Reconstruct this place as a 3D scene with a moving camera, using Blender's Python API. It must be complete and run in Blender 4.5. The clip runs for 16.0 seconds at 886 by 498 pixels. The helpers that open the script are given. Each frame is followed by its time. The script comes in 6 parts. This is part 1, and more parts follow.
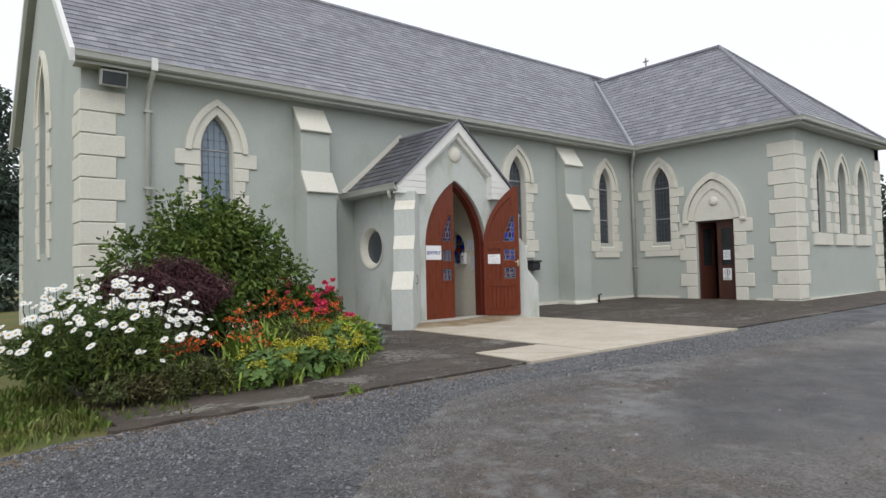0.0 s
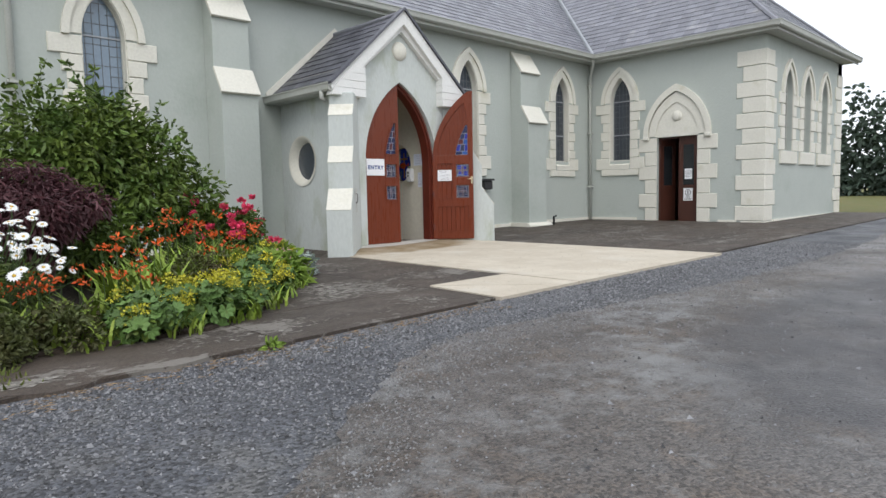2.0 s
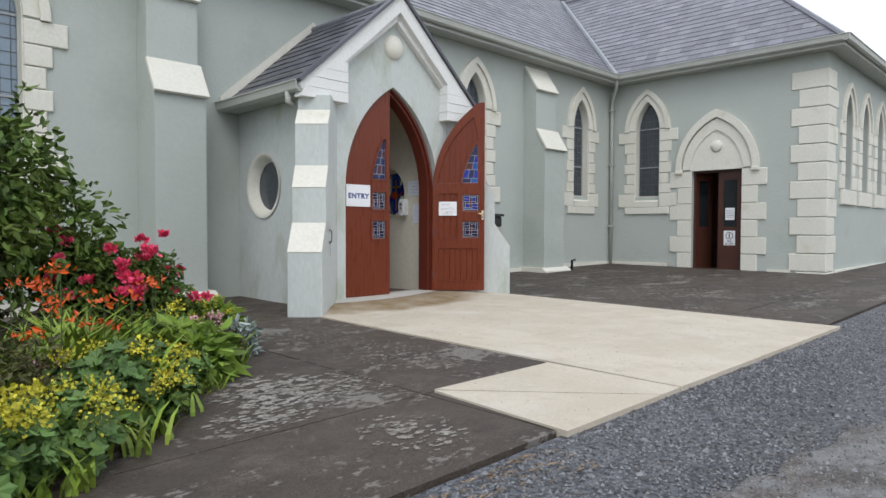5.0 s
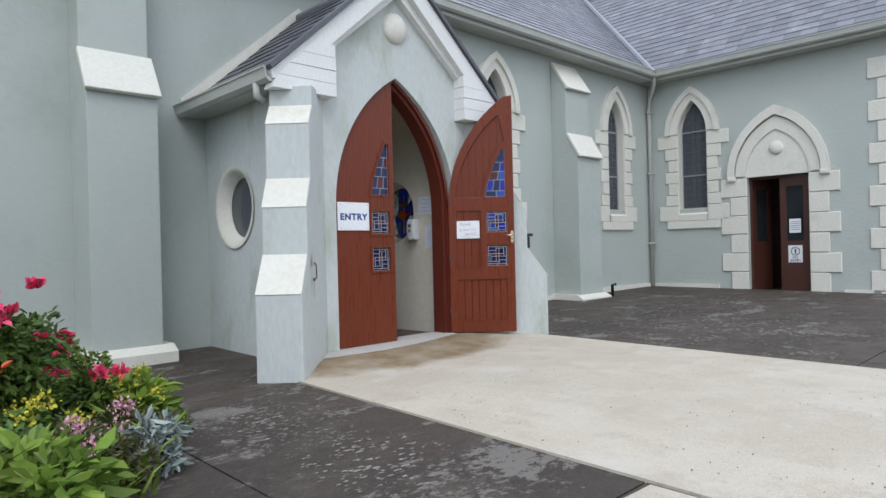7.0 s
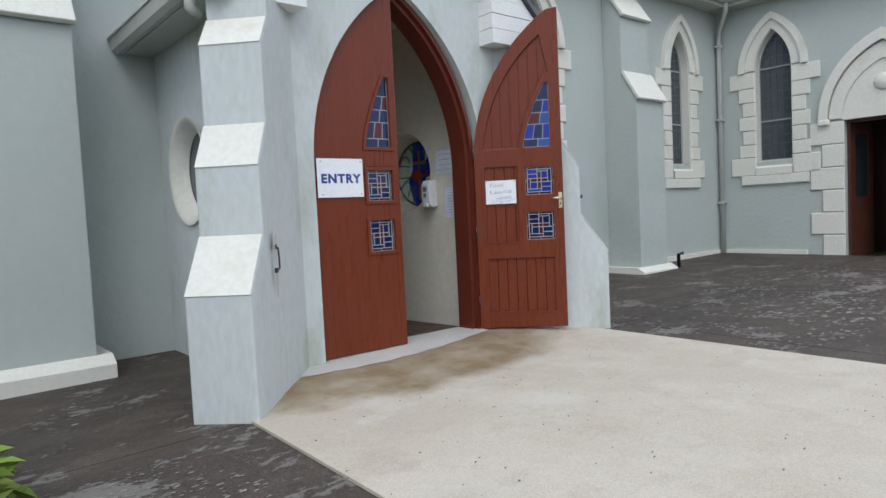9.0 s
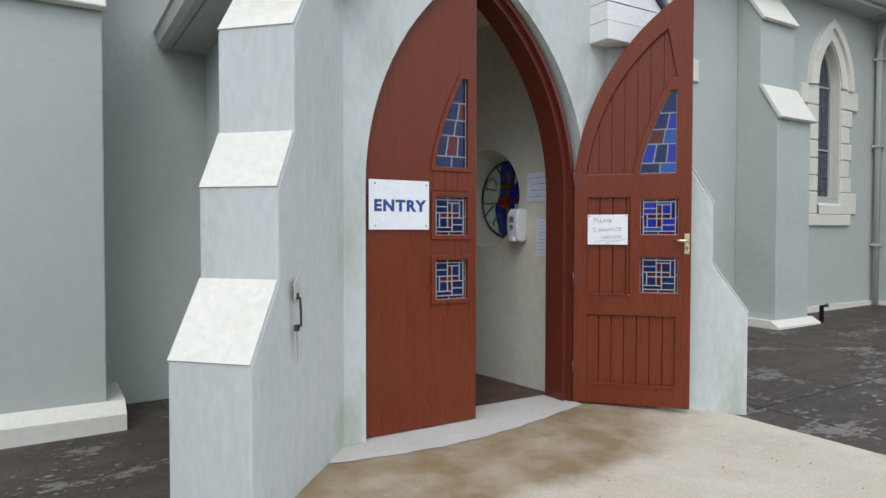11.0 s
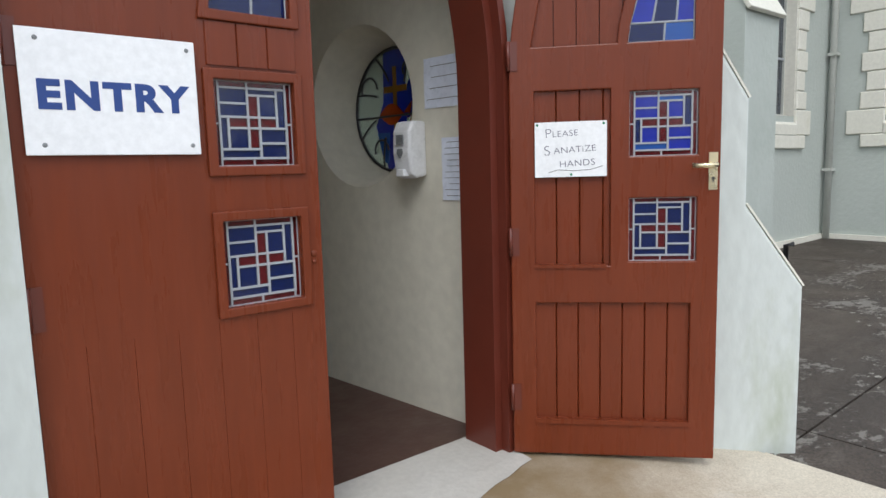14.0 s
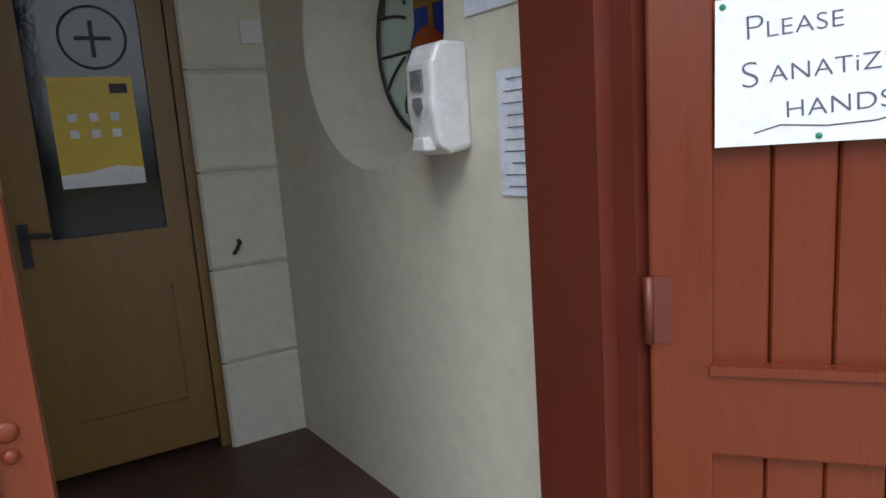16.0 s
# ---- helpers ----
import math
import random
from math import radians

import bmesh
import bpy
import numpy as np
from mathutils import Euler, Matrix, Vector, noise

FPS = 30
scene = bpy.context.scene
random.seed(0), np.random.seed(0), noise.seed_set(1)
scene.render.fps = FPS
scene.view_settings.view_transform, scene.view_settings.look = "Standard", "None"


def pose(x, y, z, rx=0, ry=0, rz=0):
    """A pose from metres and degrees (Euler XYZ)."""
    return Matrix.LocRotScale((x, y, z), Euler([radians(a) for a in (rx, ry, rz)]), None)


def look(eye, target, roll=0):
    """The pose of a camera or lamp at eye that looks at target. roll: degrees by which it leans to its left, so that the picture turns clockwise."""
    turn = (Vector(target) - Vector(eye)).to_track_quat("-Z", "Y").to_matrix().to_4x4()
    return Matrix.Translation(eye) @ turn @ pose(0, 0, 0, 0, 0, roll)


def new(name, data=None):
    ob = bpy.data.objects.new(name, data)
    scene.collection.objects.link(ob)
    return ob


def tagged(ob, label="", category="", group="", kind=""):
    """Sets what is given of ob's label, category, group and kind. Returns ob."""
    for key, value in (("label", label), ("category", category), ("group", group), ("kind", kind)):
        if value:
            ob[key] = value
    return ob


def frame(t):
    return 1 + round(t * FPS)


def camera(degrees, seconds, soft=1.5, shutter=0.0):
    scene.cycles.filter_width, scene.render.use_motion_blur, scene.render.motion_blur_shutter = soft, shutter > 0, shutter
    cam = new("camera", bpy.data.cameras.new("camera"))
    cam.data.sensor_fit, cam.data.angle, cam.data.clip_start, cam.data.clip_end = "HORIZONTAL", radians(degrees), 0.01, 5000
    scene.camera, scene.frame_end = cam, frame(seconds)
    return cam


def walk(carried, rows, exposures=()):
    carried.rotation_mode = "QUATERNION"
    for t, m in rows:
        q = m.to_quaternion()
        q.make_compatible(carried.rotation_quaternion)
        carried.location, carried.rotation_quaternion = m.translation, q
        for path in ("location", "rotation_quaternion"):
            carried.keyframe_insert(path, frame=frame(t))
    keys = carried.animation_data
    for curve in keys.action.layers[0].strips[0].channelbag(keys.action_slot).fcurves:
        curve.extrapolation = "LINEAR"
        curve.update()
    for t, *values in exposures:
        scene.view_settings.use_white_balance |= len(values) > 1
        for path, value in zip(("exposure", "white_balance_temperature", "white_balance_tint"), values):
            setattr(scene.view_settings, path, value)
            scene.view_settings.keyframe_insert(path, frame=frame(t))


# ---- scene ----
cam = camera(68.8, 16.0)
PATH = [
    (0, (-18.111, -12.517, 0.968), (-16.855, -10.962, 1.041), -1.3),
    (0.5, (-18.075, -12.011, 0.99), (-16.917, -10.383, 1.076), -1.1),
    (1, (-17.756, -11.784, 0.978), (-16.633, -10.132, 1.088), -1.2),
    (1.5, (-17.519, -11.488, 0.942), (-16.259, -9.936, 0.926), 0.3),
    (2, (-17.095, -11.129, 0.876), (-15.707, -9.698, 0.708), -1.2),
    (2.5, (-16.852, -10.766, 0.905), (-15.568, -9.234, 0.836), -1.7),
    (3, (-16.561, -10.399, 0.992), (-15.218, -8.919, 0.901), -2.1),
    (3.2, (-16.393, -10.229, 1.021), (-15.015, -8.78, 0.989), -3.1),
    (5.3, (-15.036, -8.839, 0.941), (-13.62, -7.43, 0.839), 0.7),
    (5.5, (-14.883, -8.736, 0.943), (-13.489, -7.311, 0.782), -0.3),
    (6, (-14.577, -8.324, 1.001), (-13.333, -6.767, 0.837), -0.1),
    (6.5, (-14.278, -7.966, 1.061), (-12.86, -6.555, 1.035), 0.3),
    (7, (-13.874, -7.546, 1.033), (-12.493, -6.099, 1.029), -1.4),
    (7.5, (-13.482, -7.195, 1.018), (-12.012, -5.885, 0.666), 0.5),
    (8, (-13.068, -6.9, 0.987), (-11.636, -5.539, 0.677), -1.9),
    (8.5, (-12.766, -6.527, 1.064), (-11.459, -5.024, 0.878), 0.2),
    (9, (-12.459, -6.26, 1.081), (-11.175, -4.73, 0.97), -2.8),
    (9.2, (-12.346, -6.185, 1.086), (-11.162, -4.574, 1.043), -3.4),
    (11.3, (-11.546, -5.276, 1.235), (-10.508, -3.569, 1.153), 0.3),
    (11.5, (-11.473, -5.182, 1.205), (-10.398, -3.503, 1.052), 0.1),
    (12, (-11.235, -4.864, 1.118), (-10.137, -3.219, 0.819), -0.5),
    (12.5, (-11.058, -4.538, 1.14), (-10.026, -2.854, 0.825), 0.3),
    (13, (-10.875, -4.297, 1.165), (-9.643, -2.769, 0.779), 1.4),
    (13.5, (-10.554, -4.007, 1.147), (-9.328, -2.463, 0.811), -2.9),
    (14, (-10.27, -3.765, 1.18), (-9.011, -2.23, 0.935), -1.6),
    (14.5, (-9.943, -3.497, 1.206), (-8.537, -2.097, 0.958), -2.3),
    (15, (-9.588, -3.244, 1.227), (-8.441, -1.606, 1.19), -1.3),
    (15.5, (-9.39, -2.946, 1.212), (-8.265, -1.299, 1.067), 0.6),
    (16, (-9.225, -2.683, 1.179), (-8.253, -0.968, 0.843), -4.0),
]
walk(cam, [(t, look(eye, target, roll)) for t, eye, target, roll in PATH],
     [(0, -0.10, 6480, 10), (0.5, 0.06, 6450, 10), (1.0, -0.18, 6430, 10), (1.5, -0.05, 6400, 10), (2.5, 0.32, 6280, 10), (3, 0.34, 6250, 10), (5.5, 0.06, 6200, 10), (7, 0.12, 5900, 10), (7.5, 0.16, 5900, 10), (8, -0.05, 5900, 10), (9, 0.04, 5880, 10), (11.5, 0.15, 6100, 10), (12, 0.04, 6150, 10), (13, 0.33, 6080, 10), (13.5, 0.38, 6080, 9), (14.5, 0.46, 6250, 9), (15, 1.08, 6080, 8), (15.5, 0.92, 5950, 8), (16, 0.60, 5950, 8)])

# ---- world, sun ----
world = bpy.data.worlds.new("world")
scene.world = world
world.use_nodes = True
wn = world.node_tree.nodes
wl = world.node_tree.links
sky = wn.new("ShaderNodeTexSky")
sky.sky_type = "NISHITA"
sky.sun_disc = False
sky.sun_elevation, sky.sun_rotation = radians(49), radians(222)
sky.dust_density, sky.air_density = 4.0, 1.0
cloud = wn.new("ShaderNodeMix")
cloud.data_type = "RGBA"
cloud.inputs[0].default_value = 0.86
cloud.inputs[7].default_value = (9.2, 9.5, 10.0, 1)
wl.new(sky.outputs[0], cloud.inputs[6])
wl.new(cloud.outputs[2], wn["Background"].inputs[0])
wn["Background"].inputs[1].default_value = 0.13

sun = new("sun", bpy.data.lights.new("sun", "SUN"))
sun.data.energy, sun.data.angle, sun.data.color = 1.0, radians(30), (1.0, 0.97, 0.92)
sun.matrix_world = look((0, 0, 30), (11.6, 12.8, 10))


# ---- materials ----
def mat(name, base, rough=0.7, metal=0.0, second=None, scale=4.0, amount=0.5, grain=60.0, bump=0.15, spec=0.5,
        stain=None, stain_scale=0.8, stain_lo=0.55, stain_hi=0.75, per_piece=0.0, trans=0.0, alpha=1.0, stretch=(1, 1, 1), speck=0.25, ragged=0.0, dark=0.6, crisp=0.2):
    m = bpy.data.materials.new(name)
    m.use_nodes = True
    n, l = m.node_tree.nodes, m.node_tree.links
    b = n["Principled BSDF"]
    b.inputs["Roughness"].default_value = rough
    b.inputs["Metallic"].default_value = metal
    b.inputs["Specular IOR Level"].default_value = spec
    b.inputs["Transmission Weight"].default_value = trans
    co = n.new("ShaderNodeTexCoord")
    mp = n.new("ShaderNodeMapping")
    mp.inputs["Scale"].default_value = stretch
    l.new(co.outputs["Object"], mp.inputs[0])

    def tex(s, detail=6.0):
        t = n.new("ShaderNodeTexNoise")
        t.inputs["Scale"].default_value, t.inputs["Detail"].default_value = s, detail
        l.new(mp.outputs[0], t.inputs["Vector"])
        return t.outputs[0]

    def ramp(src, lo, hi, top=1.0):
        r = n.new("ShaderNodeMapRange")
        for i, v in zip((1, 2, 3, 4), (lo, hi, 0.0, top)):
            r.inputs[i].default_value = v
        l.new(src, r.inputs[0])
        return r.outputs[0]

    def mix(fac, a, c):
        x = n.new("ShaderNodeMix")
        x.data_type = "RGBA"
        if isinstance(fac, float):
            x.inputs[0].default_value = fac
        else:
            l.new(fac, x.inputs[0])
        for i, v in ((6, a), (7, c)):
            if isinstance(v, tuple):
                x.inputs[i].default_value = (*v, 1)
            else:
                l.new(v, x.inputs[i])
        return x.outputs[2]

    second = second or tuple(c * 0.8 for c in base)
    col = mix(ramp(tex(scale), 0.35, 0.7, amount), base, second)
    fine = tex(grain, 3.0)
    col = mix(ramp(fine, 0.5 - crisp, 0.5 + crisp, speck), col, tuple(c * dark for c in base))
    if stain:
        src = tex(stain_scale, 8.0)
        if ragged:
            add = n.new("ShaderNodeMath")
            add.operation, add.inputs[1].default_value = "MULTIPLY_ADD", ragged
            l.new(tex(stain_scale * 14, 4.0), add.inputs[0])
            l.new(src, add.inputs[2])
            src = add.outputs[0]
        col = mix(ramp(src, stain_lo + 0.5 * ragged, stain_hi + 0.5 * ragged), col, stain)
    if per_piece:
        info = n.new("ShaderNodeObjectInfo")
        isl = n.new("ShaderNodeNewGeometry")
        add = n.new("ShaderNodeMath")
        add.operation = "ADD"
        l.new(info.outputs["Random"], add.inputs[0])
        l.new(isl.outputs["Random Per Island"], add.inputs[1])
        fr = n.new("ShaderNodeMath")
        fr.operation = "FRACT"
        l.new(add.outputs[0], fr.inputs[0])
        hv = n.new("ShaderNodeHueSaturation")
        l.new(ramp(fr.outputs[0], 0.0, 1.0, 1.0), hv.inputs["Value"])
        r = hv.inputs["Value"].links[0].from_node
        r.inputs[3].default_value, r.inputs[4].default_value = 1 - per_piece, 1 + per_piece
        l.new(col, hv.inputs["Color"])
        col = hv.outputs[0]
    l.new(col, b.inputs["Base Color"])
    rr = n.new("ShaderNodeMapRange")
    for i, v in zip((1, 2, 3, 4), (0.3, 0.7, max(rough - 0.08, 0.02), min(rough + 0.08, 1))):
        rr.inputs[i].default_value = v
    l.new(tex(scale * 3), rr.inputs[0])
    l.new(rr.outputs[0], b.inputs["Roughness"])
    if bump:
        bp = n.new("ShaderNodeBump")
        bp.inputs["Strength"].default_value = bump
        bp.inputs["Distance"].default_value = 0.02
        l.new(fine, bp.inputs["Height"])
        l.new(bp.outputs[0], b.inputs["Normal"])
    return m


SAGE = mat("sage_render", (0.455, 0.49, 0.455), 0.85, second=(0.42, 0.455, 0.425), scale=1.3, grain=18, bump=0.3, speck=0.25, dark=0.85, stain=(0.38, 0.42, 0.38), stain_scale=0.7, ragged=0.2)
PORCHPAINT = mat("smooth_sage_render", (0.57, 0.605, 0.585), 0.8, second=(0.53, 0.565, 0.545), scale=1.6, grain=14, bump=0.12, stain=(0.36, 0.39, 0.30), stain_scale=1.3, stain_lo=0.55, stain_hi=0.78, stretch=(2.0, 2.0, 0.8), ragged=0.15)
CREAM = mat("cream_paint", (0.74, 0.72, 0.64), 0.75, second=(0.68, 0.67, 0.58), scale=2, grain=25, bump=0.15, stain=(0.60, 0.58, 0.47), stain_scale=2.2, stain_lo=0.6)
WHITE = mat("white_paint", (0.80, 0.80, 0.78), 0.55, second=(0.74, 0.75, 0.73), scale=3, grain=40, bump=0.06)
GUTTER = mat("grey_gutter_paint", (0.50, 0.51, 0.47), 0.5, second=(0.42, 0.43, 0.39), scale=3, grain=40, bump=0.05)
SLATE = mat("roof_slate", (0.20, 0.205, 0.235), 0.42, second=(0.255, 0.255, 0.285), scale=1.2, grain=45, bump=0.3, stain=(0.33, 0.325, 0.335), stain_scale=2.6, stain_lo=0.60, stain_hi=0.80, per_piece=0.2, ragged=0.3)
SLATE_NEW = mat("dark_porch_slate", (0.085, 0.087, 0.105), 0.42, second=(0.11, 0.11, 0.13), scale=2, grain=45, bump=0.2, stain=(0.15, 0.15, 0.165), stain_scale=3, stain_lo=0.58, per_piece=0.3)
SLATE_BED = mat("slate_bed", (0.07, 0.07, 0.08), 0.8)
RED = mat("red_brown_gloss_paint", (0.162, 0.033, 0.012), 0.30, spec=0.28, second=(0.128, 0.027, 0.010), scale=2, grain=9, bump=0.05, stretch=(6, 6, 0.6))
OLDRED = mat("dark_red_paint", (0.125, 0.025, 0.014), 0.36, second=(0.10, 0.02, 0.012), scale=2, grain=9, bump=0.05)
INNER = mat("cream_inner_plaster", (0.72, 0.69, 0.59), 0.65, second=(0.67, 0.64, 0.54), scale=1.2, grain=16, bump=0.12)
BROWN = mat("ochre_brown_door_paint", (0.24, 0.135, 0.034), 0.4, second=(0.20, 0.11, 0.028), scale=2, grain=9, bump=0.05, stretch=(6, 6, 0.6))
# Door paint, also used as the unlit interior's darkness behind the side door.
DARKDOOR = mat("dark_brown_door_and_interior_shade", (0.075, 0.025, 0.016), 0.4, second=(0.05, 0.02, 0.014))
GLASS = mat("leaded_grey_glass", (0.085, 0.10, 0.12), 0.10, spec=0.8, second=(0.05, 0.06, 0.075), scale=6, grain=20, bump=0.08, trans=0.25)
# Outer glazing of window 1; the sky's reflection is lightened into its colour.
PALEGLASS = mat("outer_glazing_with_sky_sheen", (0.20, 0.27, 0.34), 0.12, spec=0.8, second=(0.15, 0.20, 0.27), scale=3, grain=20, bump=0.05)
DARKGLASS = mat("dark_glass", (0.03, 0.035, 0.04), 0.08, bump=0.02, trans=0.35)
LEAD = mat("lead_came", (0.34, 0.36, 0.385), 0.5, metal=0.0, bump=0.05)
LEADDARK = mat("dark_lead_came", (0.13, 0.14, 0.15), 0.5, metal=0.5, bump=0.05)
# Base colours carry backlight: vivid blue as lit from behind, dark blue as unlit.
PANES = [mat("backlit_blue_glass", (0.02, 0.035, 0.48), 0.1, spec=0.3, second=(0.015, 0.06, 0.60), scale=5, grain=12, bump=0.06, trans=0.45),
         mat("dark_unlit_blue_glass", (0.010, 0.022, 0.12), 0.1, spec=0.3, scale=5, grain=12, bump=0.06, trans=0.4),
         mat("red_glass", (0.15, 0.010, 0.014), 0.1, spec=0.3, scale=5, grain=12, bump=0.06, trans=0.45),
         mat("pale_blue_glass", (0.03, 0.14, 0.55), 0.1, spec=0.3, scale=5, grain=12, bump=0.06, trans=0.45),
         mat("clear_glass", (0.62, 0.68, 0.58), 0.15, scale=5, grain=12, bump=0.06, trans=0.8),
         mat("orange_glass", (0.75, 0.11, 0.01), 0.15, scale=5, grain=12, bump=0.06, trans=0.5),
         mat("amber_glass", (0.55, 0.28, 0.03), 0.15, scale=5, grain=12, bump=0.06, trans=0.5)]
CHROME = mat("worn_brass", (0.78, 0.68, 0.45), 0.28, metal=1.0, bump=0.03)
IRON = mat("black_iron", (0.025, 0.025, 0.028), 0.5, bump=0.1)
RUST = mat("rusty_iron", (0.05, 0.03, 0.025), 0.6, bump=0.1)
PAPER = mat("white_paper", (0.84, 0.85, 0.87), 0.6, second=(0.80, 0.81, 0.84), bump=0.02)
WETPAPER = mat("cockled_paper_in_sleeve", (0.80, 0.85, 0.97), 0.3, second=(0.72, 0.77, 0.89), scale=12, bump=0.3, grain=14)
INK = mat("blue_ink", (0.018, 0.055, 0.24), 0.5, bump=0)
BLACKINK = mat("black_ink", (0.03, 0.03, 0.035), 0.6, bump=0)
GREENPIN = mat("green_pin", (0.01, 0.25, 0.12), 0.4, bump=0)
YELLOW = mat("yellow_print", (0.72, 0.52, 0.02), 0.4, bump=0)
PLASTIC = mat("white_plastic", (0.80, 0.81, 0.83), 0.3, second=(0.77, 0.78, 0.80), bump=0.02)
GREYPLASTIC = mat("grey_plastic", (0.20, 0.21, 0.22), 0.3, bump=0.02)
FLOORPAINT = mat("dark_red_floor", (0.085, 0.042, 0.032), 0.45, second=(0.065, 0.032, 0.026), scale=3, grain=30, bump=0.1, stain=(0.09, 0.055, 0.045), stain_scale=3)
WHITECONC = mat("whitened_concrete_step", (0.54, 0.52, 0.48), 0.7, second=(0.45, 0.425, 0.38), scale=4, grain=40, bump=0.2)
GRASS = mat("lawn", (0.095, 0.125, 0.028), 0.9, second=(0.20, 0.14, 0.05), scale=0.9, amount=0.9, grain=80, bump=0.8)
SOIL = mat("garden_soil", (0.045, 0.032, 0.022), 0.95, scale=6, grain=50, bump=1.0)
PEBBLE = mat("loose_chippings", (0.17, 0.172, 0.18), 0.75, per_piece=0.75, bump=0.1)


def ground_mat(name, base, second, third, cells, cell_mix, bump, rough, big=0.5, pale=None, pale_scale=1.1, lo=0.55, hi=0.62, stretch=(1, 1, 1), ring=None, soft=0.5):
    """Ground made of small stones or grit, with large worn areas and crisp pale growth; ring: (x, y, rx, ry, colour) of a stain."""
    m = bpy.data.materials.new(name)
    m.use_nodes = True
    n, l = m.node_tree.nodes, m.node_tree.links
    b = n["Principled BSDF"]
    geo = n.new("ShaderNodeNewGeometry")
    mp = n.new("ShaderNodeMapping")
    mp.inputs["Scale"].default_value = stretch
    l.new(geo.outputs["Position"], mp.inputs[0])

    def noise(scale, detail=5.0, rough=0.6):
        t = n.new("ShaderNodeTexNoise")
        t.inputs["Scale"].default_value, t.inputs["Detail"].default_value, t.inputs["Roughness"].default_value = scale, detail, rough
        l.new(mp.outputs[0], t.inputs["Vector"])
        return t.outputs[0]

    def ramp(src, a, c, d=0.0, e=1.0):
        r = n.new("ShaderNodeMapRange")
        for i, v in zip((1, 2, 3, 4), (a, c, d, e)):
            r.inputs[i].default_value = v
        l.new(src, r.inputs[0])
        return r.outputs[0]

    def calc(op, p, q):
        x = n.new("ShaderNodeMath")
        x.operation = op
        for i, v in enumerate((p, q)):
            if isinstance(v, (int, float)):
                x.inputs[i].default_value = v
            else:
                l.new(v, x.inputs[i])
        return x.outputs[0]

    def mix(fac, p, q, how="MIX"):
        x = n.new("ShaderNodeMix")
        x.data_type, x.blend_type = "RGBA", how
        for i, v in ((0, fac), (6, p), (7, q)):
            if isinstance(v, float):
                x.inputs[i].default_value = v
            elif isinstance(v, tuple):
                x.inputs[i].default_value = (*v, 1)
            else:
                l.new(v, x.inputs[i])
        return x.outputs[2]

    wide = noise(big, 6.0)
    col = mix(ramp(wide, 0.42, 0.58), base, second)
    col = mix(ramp(noise(big * 3.7, 7.0, 0.7), 0.52, 0.66, 0.0, 0.8), col, third)
    vor = n.new("ShaderNodeTexVoronoi")
    vor.inputs["Scale"].default_value = cells
    l.new(geo.outputs["Position"], vor.inputs["Vector"])
    sep = n.new("ShaderNodeSeparateColor")
    l.new(vor.outputs["Color"], sep.inputs[0])
    shade = n.new("ShaderNodeCombineColor")
    for i in range(3):
        l.new(ramp(sep.outputs[0], 0.0, 1.0, 0.25, 1.9), shade.inputs[i])
    col = mix(cell_mix, col, mix(1.0, col, shade.outputs[0], "MULTIPLY"))
    if pale:
        src = calc("ADD", noise(pale_scale, 3.0), calc("MULTIPLY", calc("SUBTRACT", noise(pale_scale * 11, 6.0, 0.7), 0.5), soft))
        col = mix(ramp(src, lo, hi, 0.0, 0.9), col, pale)
    if ring:
        x, y, rx, ry, tone = ring
        xyz = n.new("ShaderNodeSeparateXYZ")
        l.new(geo.outputs["Position"], xyz.inputs[0])
        dx = calc("DIVIDE", calc("SUBTRACT", xyz.outputs[0], x), rx)
        dy = calc("DIVIDE", calc("SUBTRACT", xyz.outputs[1], y), ry)
        far = calc("SQRT", calc("ADD", calc("MULTIPLY", dx, dx), calc("MULTIPLY", dy, dy)), 0.0)
        far = calc("ADD", far, calc("MULTIPLY", calc("SUBTRACT", noise(2.2, 6.0), 0.5), 0.75))
        col = mix(calc("MULTIPLY", ramp(far, 1.12, 0.82), ramp(noise(3.5, 5.0), 0.25, 0.62, 0.45, 1.0)), col, tone)
    l.new(col, b.inputs["Base Color"])
    l.new(ramp(noise(big * 2, 4.0), 0.35, 0.65, rough - 0.14, rough + 0.12), b.inputs["Roughness"])
    bp = n.new("ShaderNodeBump")
    bp.inputs["Strength"].default_value, bp.inputs["Distance"].default_value = bump, 0.6 / cells
    l.new(calc("SUBTRACT", calc("MULTIPLY", noise(cells * 0.45, 3.0), 0.8), vor.outputs["Distance"]), bp.inputs["Height"])
    l.new(bp.outputs[0], b.inputs["Normal"])
    return m


ASPHALT = ground_mat("gravelly_asphalt", (0.082, 0.086, 0.096), (0.058, 0.060, 0.068), (0.10, 0.098, 0.095), 55, 0.9, 1.0, 0.6)
WORN = ground_mat("worn_damp_asphalt", (0.108, 0.100, 0.094), (0.060, 0.050, 0.043), (0.098, 0.076, 0.058), 70, 0.75, 0.8, 0.46, 0.55, (0.19, 0.19, 0.187), 0.5, 0.53, 0.70, soft=0.8, ring=(-10.9, -10.1, 3.4, 1.1, (0.042, 0.040, 0.043)))
OLDCONC = ground_mat("weathered_concrete", (0.060, 0.045, 0.034), (0.042, 0.032, 0.025), (0.085, 0.068, 0.055), 130, 0.5, 0.6, 0.7, 0.6, (0.18, 0.165, 0.145), 1.2, 0.595, 0.65, (1.0, 1.5, 1.0), soft=0.8)
LICHEN = ground_mat("pale_lichen_crust", (0.25, 0.235, 0.21), (0.20, 0.185, 0.16), (0.11, 0.095, 0.08), 60, 0.5, 0.5, 0.85, 3.0)
